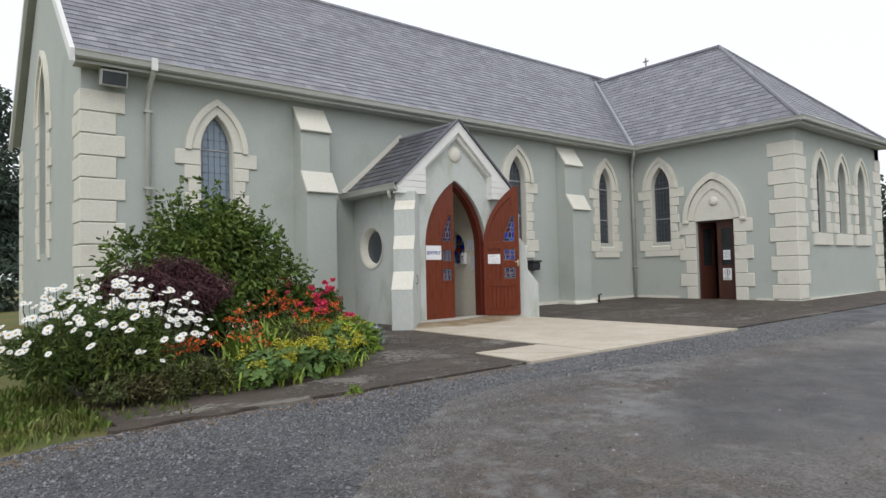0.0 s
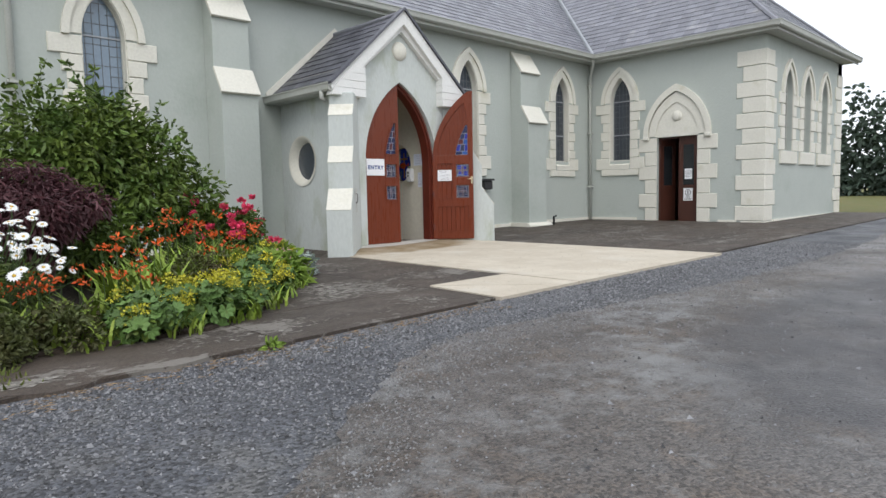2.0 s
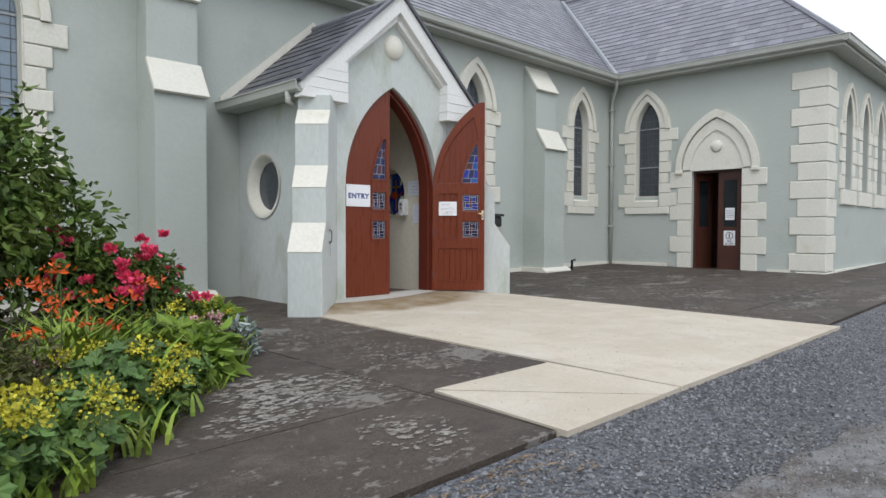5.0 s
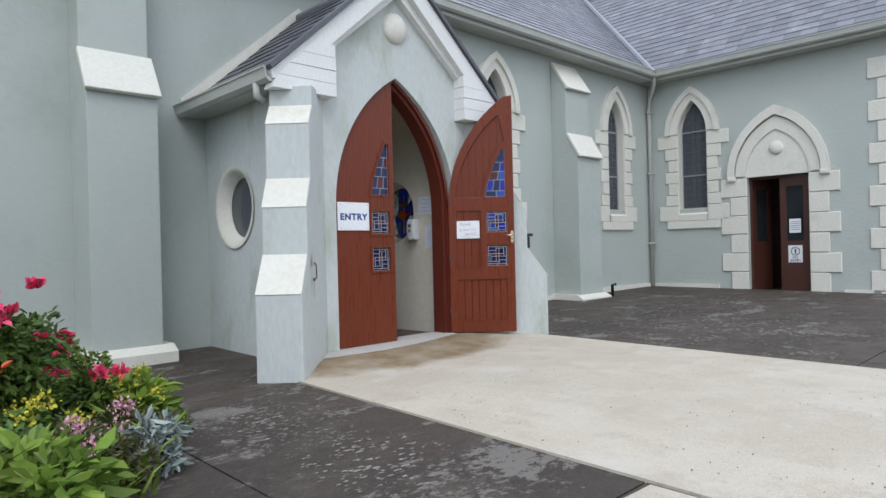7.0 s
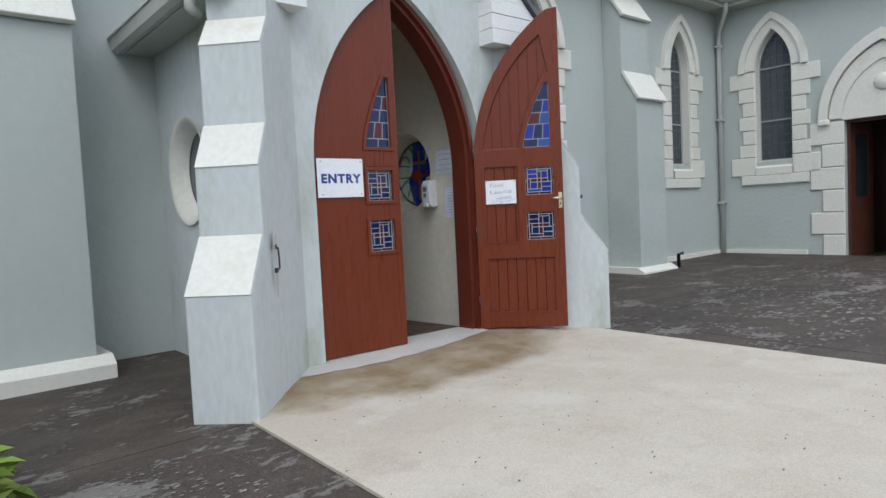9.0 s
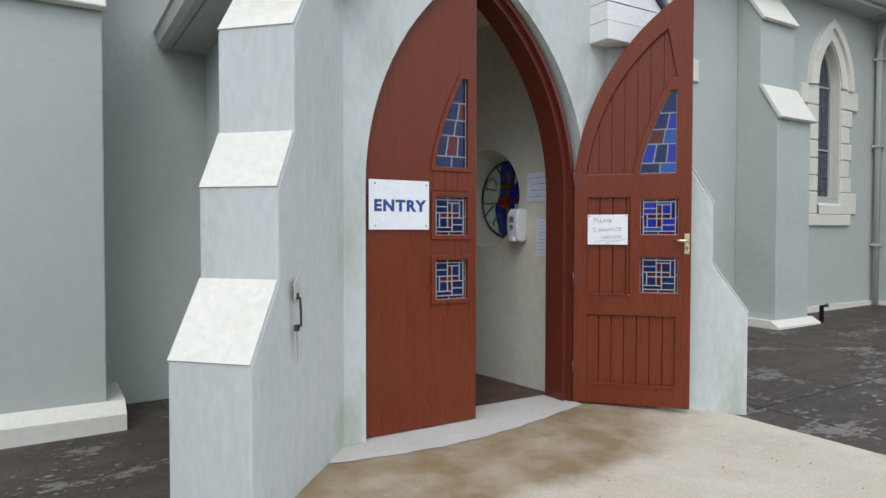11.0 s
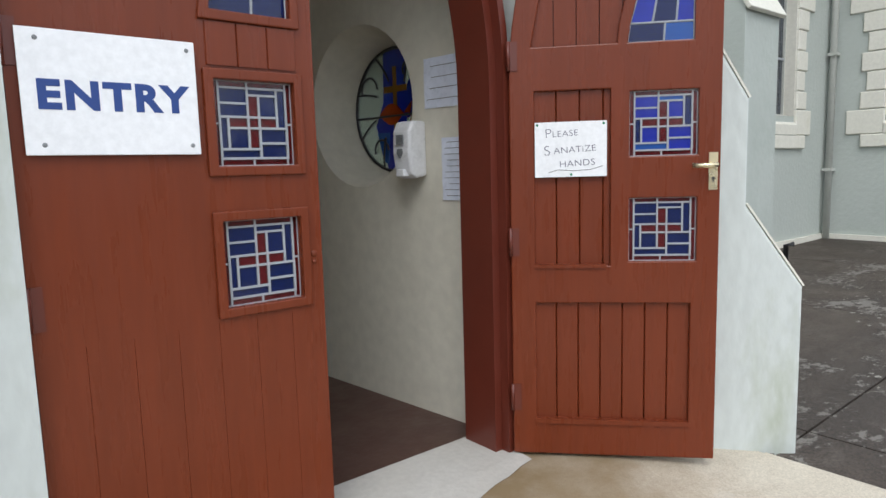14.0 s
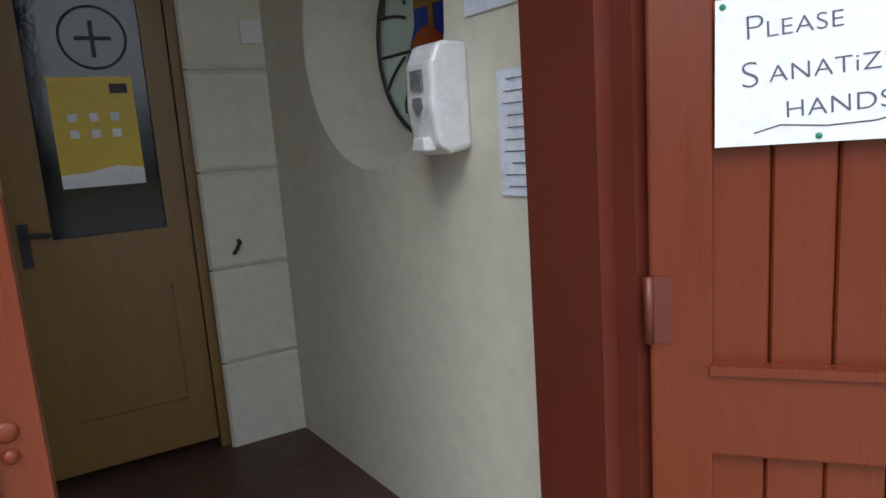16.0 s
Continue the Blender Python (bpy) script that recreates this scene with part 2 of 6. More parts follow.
NEWCONC = ground_mat("pale_concrete", (0.53, 0.475, 0.385), (0.475, 0.42, 0.335), (0.44, 0.38, 0.30), 160, 0.14, 0.3, 0.75, 0.9, (0.55, 0.515, 0.445), 1.5, 0.58, 0.75, ring=(-9.45, -2.25, 1.45, 0.70, (0.23, 0.165, 0.088)))


# ---- building helpers ----
def chain(ob):
    m = ob.matrix_parent_inverse @ ob.matrix_basis
    return chain(ob.parent) @ m if ob.parent else ob.matrix_basis


class Build:
    """Collects faces in world metres."""

    def __init__(self, m=None):
        self.v, self.f, self.m = [], [], m or Matrix()

    def add(self, vs, fs):
        k = len(self.v)
        self.v += [tuple(self.m @ Vector(p)) for p in vs]
        self.f += [tuple(k + i for i in f) for f in fs]
        return self

    def box(self, a, b):
        (x0, y0, z0), (x1, y1, z1) = a, b
        return self.add([(x0, y0, z0), (x1, y0, z0), (x1, y1, z0), (x0, y1, z0), (x0, y0, z1), (x1, y0, z1), (x1, y1, z1), (x0, y1, z1)],
                        [(3, 2, 1, 0), (4, 5, 6, 7), (0, 1, 5, 4), (1, 2, 6, 5), (2, 3, 7, 6), (3, 0, 4, 7)])

    def prism(self, poly, w0, w1, holes=()):
        """A plate over a polygon (u, v), from w0 to w1, with holes through it."""
        from mathutils.geometry import tessellate_polygon
        loops = [list(poly)] + [list(h) for h in holes]
        flat = [p for q in loops for p in q]
        k = len(flat)
        fs = []
        for t in tessellate_polygon([[Vector((u, v, 0)) for u, v in q] for q in loops]):
            p, q, r = (Vector(flat[i]) for i in t)
            if (q - p).cross(r - p) < 0:
                t = (t[0], t[2], t[1])
            fs += [tuple(i + k for i in t), (t[2], t[1], t[0])]
        at = 0
        for q in loops:
            n = len(q)
            area = sum(q[i][0] * q[(i + 1) % n][1] - q[(i + 1) % n][0] * q[i][1] for i in range(n))
            outer = (q is loops[0]) == (area > 0)
            for i in range(n):
                a, b = at + i, at + (i + 1) % n
                fs.append((a, b, b + k, a + k) if outer else (b, a, a + k, b + k))
            at += n
        return self.add([(u, v, w0) for u, v in flat] + [(u, v, w1) for u, v in flat], fs)

    def tube(self, pts, r, n=8, cap=True):
        pts = [Vector(p) for p in pts]
        vs, fs = [], []
        rs = r if isinstance(r, (list, tuple)) else [r] * len(pts)
        for i, p in enumerate(pts):
            d = (pts[min(i + 1, len(pts) - 1)] - pts[max(i - 1, 0)]).normalized()
            a = d.cross(Vector((0, 0, 1)) if abs(d.z) < 0.9 else Vector((1, 0, 0))).normalized()
            b = d.cross(a)
            vs += [tuple(p + rs[i] * (math.cos(2 * math.pi * j / n) * a + math.sin(2 * math.pi * j / n) * b)) for j in range(n)]
        for i in range(len(pts) - 1):
            for j in range(n):
                fs.append((i * n + j, i * n + (j + 1) % n, (i + 1) * n + (j + 1) % n, (i + 1) * n + j))
        if cap:
            fs += [tuple(range(n))[::-1], tuple((len(pts) - 1) * n + j for j in range(n))]
        return self.add(vs, fs)

    def dome(self, c, r, h, n=20, rings=5):
        """A low dome on the plane w = c[2]."""
        vs, fs = [], []
        for i in range(rings):
            a = math.pi / 2 * i / rings
            vs += [(c[0] + r * math.cos(a) * math.cos(2 * math.pi * j / n), c[1] + r * math.cos(a) * math.sin(2 * math.pi * j / n), c[2] + h * math.sin(a)) for j in range(n)]
        vs.append((c[0], c[1], c[2] + h))
        for i in range(rings - 1):
            for j in range(n):
                fs.append((i * n + j, i * n + (j + 1) % n, (i + 1) * n + (j + 1) % n, (i + 1) * n + j))
        fs += [((rings - 1) * n + j, (rings - 1) * n + (j + 1) % n, len(vs) - 1) for j in range(n)]
        return self.add(vs, fs)

    def mesh(self, name, material, origin=None):
        me = bpy.data.meshes.new(name)
        o = Vector(origin) if origin is not None else Vector()
        me.from_pydata([tuple(Vector(p) - o) for p in self.v] if origin is not None else self.v, [], self.f)
        if material:
            me.materials.append(material)
        me.update()
        return me


def soften(ob, width=0.006, segments=2):
    b = ob.modifiers.new("bevel", "BEVEL")
    b.width, b.segments, b.limit_method, b.angle_limit = width, segments, "ANGLE", radians(40)
    return ob


def smooth(ob):
    for p in ob.data.polygons:
        p.use_smooth = True
    return ob


def part(name, build, material, parent, label=""):
    ob = new(name, build.mesh(name, material))
    if parent:
        ob.parent = parent
        ob.matrix_parent_inverse = chain(parent).inverted()
    return tagged(ob, label)


def thing(name, at, label, category, group="", kind=""):
    ob = new(name)
    ob.empty_display_size = 0.1
    ob.location = at
    return tagged(ob, label, category, group, kind)


def structure(name, build, material, label, category):
    return tagged(new(name, build.mesh(name, material)), label, category, "", "structure")


def plane(origin, u, v):
    u, v = Vector(u), Vector(v)
    w = u.cross(v)
    m = Matrix((u, v, w)).transposed().to_4x4()
    m.translation = origin
    return m


def arch(c, a, zs, rise, n=10):
    """Pointed arch from the right springing over the apex to the left one."""
    r = (a * a + rise * rise) / (2 * a)
    top = math.asin(min(1, rise / r))
    right = [(c + a - r + r * math.cos(top * i / n), zs + r * math.sin(top * i / n)) for i in range(n + 1)]
    return right + [(2 * c - x, z) for x, z in right[-2::-1]]


def lancet(c, a, z0, zs, rise, n=10):
    return [(c - a, z0), (c + a, z0)] + arch(c, a, zs, rise, n)


def circle(cu, cv, r, n=32):
    return [(cu + r * math.cos(2 * math.pi * i / n), cv + r * math.sin(2 * math.pi * i / n)) for i in range(n)]


def rect(u0, v0, u1, v1):
    return [(u0, v0), (u1, v0), (u1, v1), (u0, v1)]


def words(text, m, size, material, parent, name="lettering", align="CENTER", bold=0.0, wide=1.0, gap=1.0):
    cu = bpy.data.curves.new(name, "FONT")
    cu.body, cu.size, cu.align_x, cu.extrude, cu.offset, cu.space_character = text, size, align, 0.0006, bold, gap
    tmp = bpy.data.objects.new(name, cu)
    scene.collection.objects.link(tmp)
    bpy.context.view_layer.update()
    me = bpy.data.meshes.new_from_object(tmp.evaluated_get(bpy.context.evaluated_depsgraph_get()))
    bpy.data.objects.remove(tmp)
    me.transform(m @ Matrix.Diagonal((wide, 1, 1, 1)))
    me.materials.clear()
    me.materials.append(material)
    ob = new(name, me)
    ob.parent = parent
    ob.matrix_parent_inverse = chain(parent).inverted()
    return ob


def level(x, y):
    """Height of the paved ground."""
    x, y = max(-24.0, min(x, 6.0)), max(-16.0, min(y, 2.0))
    return 0.013 + 0.0105 * x + 0.006 * y


NAVE = plane((0, 0, 0), (1, 0, 0), (0, 0, 1))
TRANS = plane((0, 0, 0), (0, -1, 0), (0, 0, 1))
NX, NW, EAVE = -15.97, 8.7, 4.72
TW, TE = 6.4, -5.08
RIDGE = 9.02
TR, TJ, HIPY = 8.5, 3.77, -1.49   # transept ridge: height, where it meets the nave slope, hip end
BASE = -0.5

# ---- ground ----
ground = Build()
xs = [-400, -120, -60, -30, -24, -20, -16, -12, -8, -4, 0, 6, 12, 30, 60, 120, 400]
ys = [-400, -120, -60, -30, -16, -12, -8, -4, 0, 2, 12, 30, 60, 120, 400]
ground.add([(x, y, level(x, y) - 0.05) for x in xs for y in ys],
           [(i * len(ys) + j, (i + 1) * len(ys) + j, (i + 1) * len(ys) + j + 1, i * len(ys) + j + 1) for i in range(len(xs) - 1) for j in range(len(ys) - 1)])
structure("ground", ground, GRASS, "mown lawn with dry yellow patches", "ground")


def sheet(outline, lift, thick=0.12):
    """A slab over a convex outline that follows the fall of the ground."""
    b = Build()
    n = len(outline)
    top = [(x, y, level(x, y) + lift) for x, y in outline]
    low = [(x, y, level(x, y) + lift - thick) for x, y in outline]
    b.add(top + low, [tuple(range(n))] + [(i + n, (i + 1) % n + n, (i + 1) % n, i) for i in range(n)])
    return b


road_edge = -7.02
structure("road", sheet([(-17.2, road_edge), (-19.5, -7.9), (-24, -9.5), (-24, -16), (6, -16), (6, road_edge)], 0.0, thick=0.3), ASPHALT, "patched damp asphalt yard with lighter worn tracks", "road")
far_road = Build().add([(-24, -16, level(-24, -16)), (6, -16, level(6, -16)), (40, -40, -0.3), (-60, -40, -0.3)], [(0, 3, 2, 1)])
far_road.add([(6, -16, level(6, -16)), (6, -6.4, level(6, -6.4)), (40, -9.0, level(6, -9.0)), (40, -40, -0.3)], [(0, 3, 2, 1)])
worn = [(-16.9, -10.2), (-16.2, -9.35), (-15.5, -8.75), (-14.7, -8.15), (-14.0, -7.85), (-13.3, -7.8), (-12.0, -8.0), (-10.2, -8.25), (-7.5, -8.4), (-4.0, -8.3), (0, -7.9), (6, -7.6), (6, -16), (-19.0, -16), (-18.0, -12.0)][::-1]
rw = random.Random(4)
ragged = []
for (xa, ya), (xb, yb) in zip(worn, worn[1:] + worn[:1]):
    for k in range(12):
        ragged.append((xa + (xb - xa) * k / 12 + rw.uniform(-0.06, 0.06), ya + (yb - ya) * k / 12 + rw.uniform(-0.05, 0.05)))
from mathutils.geometry import tessellate_polygon


def film_sheet(outline, lift):
    b = Build()
    tri = tessellate_polygon([[Vector((x, y, 0)) for x, y in outline]])
    b.add([(x, y, level(x, y) + lift) for x, y in outline], [tuple(t) for t in tri])
    return b


structure("road_patch", film_sheet(ragged, 0.005), WORN, "lighter worn damp surface of the asphalt yard", "road")
structure("road", far_road, ASPHALT, "damp asphalt yard further from the church", "road")

# ---- church walls ----
WINDOWS = [(NAVE, -13.62), (NAVE, -5.33), (NAVE, -1.42), (TRANS, 1.05)]
ZB, ZS, RISE, HALF = 1.75, 3.45, 0.70, 0.325
open_of = lambda c: lancet(c, HALF, ZB, ZS, RISE)
PC = -9.25   # middle of the porch
inner_door = rect(PC - 0.48, -0.45, PC + 0.48, 2.15)
wall_nave = Build(NAVE).prism(rect(NX, BASE, 0.4, EAVE), -0.45, 0, [open_of(-13.62), open_of(-5.33), open_of(-1.42), inner_door])
structure("wall_nave_south", wall_nave, SAGE, "sage green roughcast church nave wall", "wall")
wall_tr = Build(TRANS).prism(rect(0.0, BASE, -TE, EAVE), -0.4, 0, [open_of(1.05), rect(2.21, BASE + 0.01, 3.37, 2.33)])
structure("wall_transept_west", wall_tr, SAGE, "sage green roughcast transept wall", "wall")
TEND = plane((0, TE, 0), (1, 0, 0), (0, 0, 1))
ENDWIN = (1.62, 3.13, 4.67)
end_open = lambda c: lancet(c, 0.30, 1.85, 3.35, 0.65)
wall_end = Build(TEND).prism(rect(0.4, BASE, TW, EAVE), -0.4, 0, [end_open(c) for c in ENDWIN])
structure("wall_transept_south", wall_end, SAGE, "sage green roughcast transept end wall", "wall")
GABLE = plane((NX, 0, 0), (0, -1, 0), (0, 0, 1))
gwin = lancet(-NW / 2, 0.62, 1.6, 4.6, 1.25)
wall_gable = Build(GABLE).prism([(-NW, BASE), (-0.003, BASE), (-0.003, EAVE), (-NW / 2, RIDGE - 0.12), (-NW, EAVE)], -0.45, -0.002, [gwin])
structure("wall_gable_west", wall_gable, SAGE, "sage green roughcast nave gable wall", "wall")
back = Build().box((NX, NW - 0.4, BASE), (TW, NW, EAVE)).box((TW - 0.4, TE, BASE), (TW, NW - 0.4, EAVE))
structure("wall_far_side", back, SAGE, "plain sage green rear church walls", "wall")
structure("floor", Build().box((NX + 0.45, 0.45, -0.3), (TW - 0.4, NW - 0.4, -0.06)), FLOORPAINT, "dark church floor", "floor")


# ---- roofs ----
def slates(name, corner_a, corner_b, up_a, up_b, parent, wide=0.30, gauge=0.20, seed=1, pieces=False, thick=0.015, courses=0, material=None):
    """Slates in courses between an eave (a to b) and a top edge."""
    material = material or SLATE
    rnd = random.Random(seed)
    a, b, ua, ub = (Vector(p) for p in (corner_a, corner_b, up_a, up_b))
    along = (b - a).normalized()
    nrm = along.cross(((ua + ub) / 2 - (a + b) / 2)).normalized()
    if nrm.z < 0:
        nrm = -nrm
    rise = ((ua - a) - along * (ua - a).dot(along)).length
    updir = ((ua - a) - along * (ua - a).dot(along)).normalized()
    n = int(rise / gauge)
    g = rise / n
    bld = Build()
    one = None
    for i in range(n):
        f0, f1 = i / n, (i + 1) / n
        l0, l1 = a.lerp(ua, f0), b.lerp(ub, f0)
        s0, s1 = (l0 - a).dot(along), (l1 - a).dot(along)
        t0, t1 = (a.lerp(ua, f1) - a).dot(along), (b.lerp(ub, f1) - a).dot(along)
        s = s0 - (wide / 2 if i % 2 else 0)
        while s < s1:
            e0, e1 = max(s + 0.003, s0), min(s + wide - 0.003, s1)
            c0, c1 = max(e0, min(t0, e1)), min(e1, max(t1, e0))
            if e1 - e0 > 0.02:
                j = rnd.uniform(-0.006, 0.006)
                lift = rnd.uniform(0.0, 0.006)
                low = a + updir * (i * g + j)
                hi = a + updir * ((i + 1) * g + 0.05 * g)
                h0 = thick + lift * 0.5
                v = [low + along * e0 + nrm * h0, low + along * e1 + nrm * h0, hi + along * max(c1, c0) + nrm * 0.004, hi + along * c0 + nrm * 0.004,
                     low + along * e0 - nrm * 0.004, low + along * e1 - nrm * 0.004]
                if pieces or i < courses:
                    pb = Build().add(v, [(0, 1, 2, 3), (4, 5, 1, 0), (4, 0, 3), (1, 5, 2)])
                    part("slate", pb, material, parent)
                else:
                    bld.add(v, [(0, 1, 2, 3), (4, 5, 1, 0), (4, 0, 3), (1, 5, 2)])
            s += wide
    if not pieces:
        tagged(part(name, bld, material, parent), "", "", "", "stuff")


EV = 4.78
ov = 0.36
roof = structure("roof_nave", Build().add(
    [(NX - 0.16, -ov, EV), (-ov, -ov, EV), (TW / 2, TJ, TR), (TW + ov, -ov, EV), (TW + ov, NW / 2, RIDGE), (NX - 0.16, NW / 2, RIDGE), (NX - 0.16, NW + ov, EV), (TW + ov, NW + ov, EV)],
    [(0, 1, 2, 5), (2, 4, 5), (2, 3, 4), (5, 4, 7, 6)]), SLATE_BED, "grey weathered slate nave roof", "roof")
slates("slates", (NX - 0.16, -ov, EV), (-ov, -ov, EV), (NX - 0.16, NW / 2, RIDGE), (3.70, NW / 2, RIDGE), roof, seed=2, courses=5)
roof_t = structure("roof_transept", Build().add(
    [(-ov, -ov, EV), (-ov, TE - ov, EV), (TW + ov, TE - ov, EV), (TW / 2, HIPY, TR), (TW / 2, TJ, TR), (TW + ov, -ov, EV)],
    [(0, 4, 3, 1), (1, 3, 2), (2, 3, 4, 5)]), SLATE_BED, "grey slate hipped transept roof", "roof")
slates("slates", (-ov, TE - ov, EV), (-ov, -ov, EV), (TW / 2, HIPY, TR), (TW / 2, TJ, TR), roof_t, seed=3)
slates("slates", (-ov, TE - ov, EV), (TW + ov, TE - ov, EV), (TW / 2 - 0.01, HIPY, TR), (TW / 2 + 0.01, HIPY, TR), roof_t, seed=4)
ridge = Build()
ridge.tube([(NX - 0.18, NW / 2, RIDGE), (TW + ov, NW / 2, RIDGE)], 0.09, 8).tube([(TW / 2, TJ, TR), (TW / 2, HIPY, TR)], 0.09, 8)
ridge.tube([(TW / 2, HIPY, TR), (-ov, TE - ov, EV + 0.03)], 0.06, 6).tube([(TW / 2, HIPY, TR), (TW + ov, TE - ov, EV + 0.03)], 0.06, 6)
part("ridge_tiles", ridge, SLATE, roof_t)
valley = Build().tube([(-ov, -ov, EV + 0.07), (TW / 2, TJ, TR + 0.06)], 0.065, 6)
part("valley_flashing", valley, LEAD, roof_t, "pale lead valley strip")
cross = thing("roof_cross", (TW / 2, 1.4, TR), "small iron cross on the transept ridge", "cross")
part("cross_arms", Build().box((TW / 2 - 0.025, 1.375, TR + 0.05), (TW / 2 + 0.025, 1.425, TR + 0.40)).box((TW / 2 - 0.025, 1.28, TR + 0.25), (TW / 2 + 0.025, 1.52, TR + 0.30)), GUTTER, cross)


def gutter(p0, p1, m_out, name="gutter"):
    """A half-round gutter with a soffit board."""
    p0, p1, o = Vector(p0), Vector(p1), Vector(m_out)
    prof = [(0.0, 0.055), (-0.012, 0.055), (-0.012, 0.0), (0.02, -0.06), (0.075, -0.075), (0.115, -0.045), (0.13, 0.045), (0.145, 0.05), (0.145, 0.065), (0.118, 0.065), (0.105, -0.02), (0.06, -0.05), (0.01, -0.02)]
    vs = [tuple(p + o * a + Vector((0, 0, 1)) * c) for p in (p0, p1) for a, c in prof]
    n = len(prof)
    return Build().add(vs, [(i, (i + 1) % n, (i + 1) % n + n, i + n) for i in range(n)] + [tuple(range(n)), tuple(range(n, 2 * n))[::-1]])


gut = thing("gutter", (NX, 0, EAVE), "grey painted half-round eaves gutters", "gutter", kind="structure")
part("channel", gutter((NX - 0.16, -ov + 0.02, EV), (-ov, -ov + 0.02, EV), (0, -1, 0)), GUTTER, gut)
part("channel", gutter((-ov + 0.02, -ov, EV), (-ov + 0.02, TE - ov - 0.1, EV), (-1, 0, 0)), GUTTER, gut)
part("channel", gutter((-ov - 0.1, TE - ov + 0.02, EV), (TW + ov, TE - ov + 0.02, EV), (0, -1, 0)), GUTTER, gut)
soff = Build().box((NX - 0.14, -ov + 0.03, EAVE - 0.06), (-ov, 0.0, EAVE - 0.02)).box((-ov + 0.03, TE - ov + 0.03, EAVE - 0.064), (-0.002, 0.0, EAVE - 0.022)).box((0, TE - ov + 0.03, EAVE - 0.06), (TW, TE, EAVE - 0.02))
soff.box((NX - 0.14, -ov + 0.005, EAVE - 0.07), (-ov, -ov + 0.029, EV + 0.015)).box((-ov + 0.005, TE - ov, EAVE - 0.07), (-ov + 0.029, -ov, EV + 0.015)).box((-ov + 0.03, TE - ov + 0.005, EAVE - 0.07), (TW + ov, TE - ov + 0.029, EV + 0.015))
part("soffit", soff, GUTTER, gut)


def verge(sign):
    y0 = -ov - 0.05 if sign < 0 else NW + ov + 0.05
    b = Build()
    x0, x1 = NX - 0.24, NX - 0.16
    p = [(y0, EV - 0.14), (y0, EV + 0.08), (NW / 2, RIDGE + 0.08), (NW / 2, RIDGE - 0.14)]
    b.add([(x, y, z) for x in (x0, x1) for y, z in p], [(0, 1, 2, 3), (7, 6, 5, 4), (0, 4, 5, 1), (1, 5, 6, 2), (2, 6, 7, 3), (3, 7, 4, 0)])
    return b


barge = thing("bargeboard", (NX - 0.2, NW / 2, RIDGE), "white painted gable bargeboards", "bargeboard", kind="structure")
part("board", verge(-1), WHITE, barge)
part("board", verge(1), WHITE, barge)
vs = Build()
for y0 in (-ov, NW + ov):
    vs.add([(NX - 0.16, y0, EV - 0.03), (NX + 0.02, y0, EV - 0.03), (NX + 0.02, NW / 2, RIDGE - 0.03), (NX - 0.16, NW / 2, RIDGE - 0.03)], [(0, 1, 2, 3)])
part("soffit", vs, GUTTER, barge)


def downpipe(name, pts, label, r=0.045):
    t = thing(name, pts[-1], label, "downpipe", kind="structure")
    smooth(part("pipe", Build().tube(pts, r, 10), GUTTER, t))
    br = Build()
    x, y = pts[-1][0], pts[-1][1]
    for z in (1.0, 2.6, 4.0):
        br.box((x - 0.075, y - 0.06, z), (x + 0.075, y + 0.055, z + 0.04))
    part("brackets", br, GUTTER, t)
    return t


downpipe("downpipe", [(-14.9, -0.42, EV - 0.02), (-14.9, -0.40, EV - 0.16), (-14.9, -0.12, EAVE - 0.34), (-14.9, -0.07, 4.2), (-14.9, -0.07, level(-14.9, 0))], "grey painted cast iron downpipe on the nave wall")
downpipe("downpipe", [(-0.4, -0.4, EV - 0.04), (-0.38, -0.38, EV - 0.2), (-0.12, -0.12, EAVE - 0.4), (-0.09, -0.09, 4.1), (-0.09, -0.09, 0)], "grey painted downpipe in the corner of nave and transept")
hop = thing("rain_head", (-14.9, -0.45, EV), "pale square rain outlet box on the gutter", "outlet")
part("box", Build().box((-14.95, -0.56, EV - 0.12), (-14.85, -0.50, EV + 0.10)), WHITE, hop)


# ---- stone dressings ----
def block(m, u0, v0, u1, v1, parent, proud=0.035, material=CREAM, name="quoin"):
    c = 0.012
    b = Build(m)
    b.add([(u0, v0, 0.001), (u1, v0, 0.001), (u1, v1, 0.001), (u0, v1, 0.001), (u0, v0, proud - c), (u1, v0, proud - c), (u1, v1, proud - c), (u0, v1, proud - c),
           (u0 + c, v0 + c, proud), (u1 - c, v0 + c, proud), (u1 - c, v1 - c, proud), (u0 + c, v1 - c, proud)],
          [(0, 1, 5, 4), (1, 2, 6, 5), (2, 3, 7, 6), (3, 0, 4, 7), (4, 5, 9, 8), (5, 6, 10, 9), (6, 7, 11, 10), (7, 4, 8, 11), (8, 9, 10, 11)])
    return part(name, b, material, parent)


def band(c, a0, r0, a1, r1, zs, n=12):
    """The ring between two pointed arches, as one polygon."""
    o, i = arch(c, a1, zs, r1, n), arch(c, a0, zs, r0, n)
    return o + i[::-1]


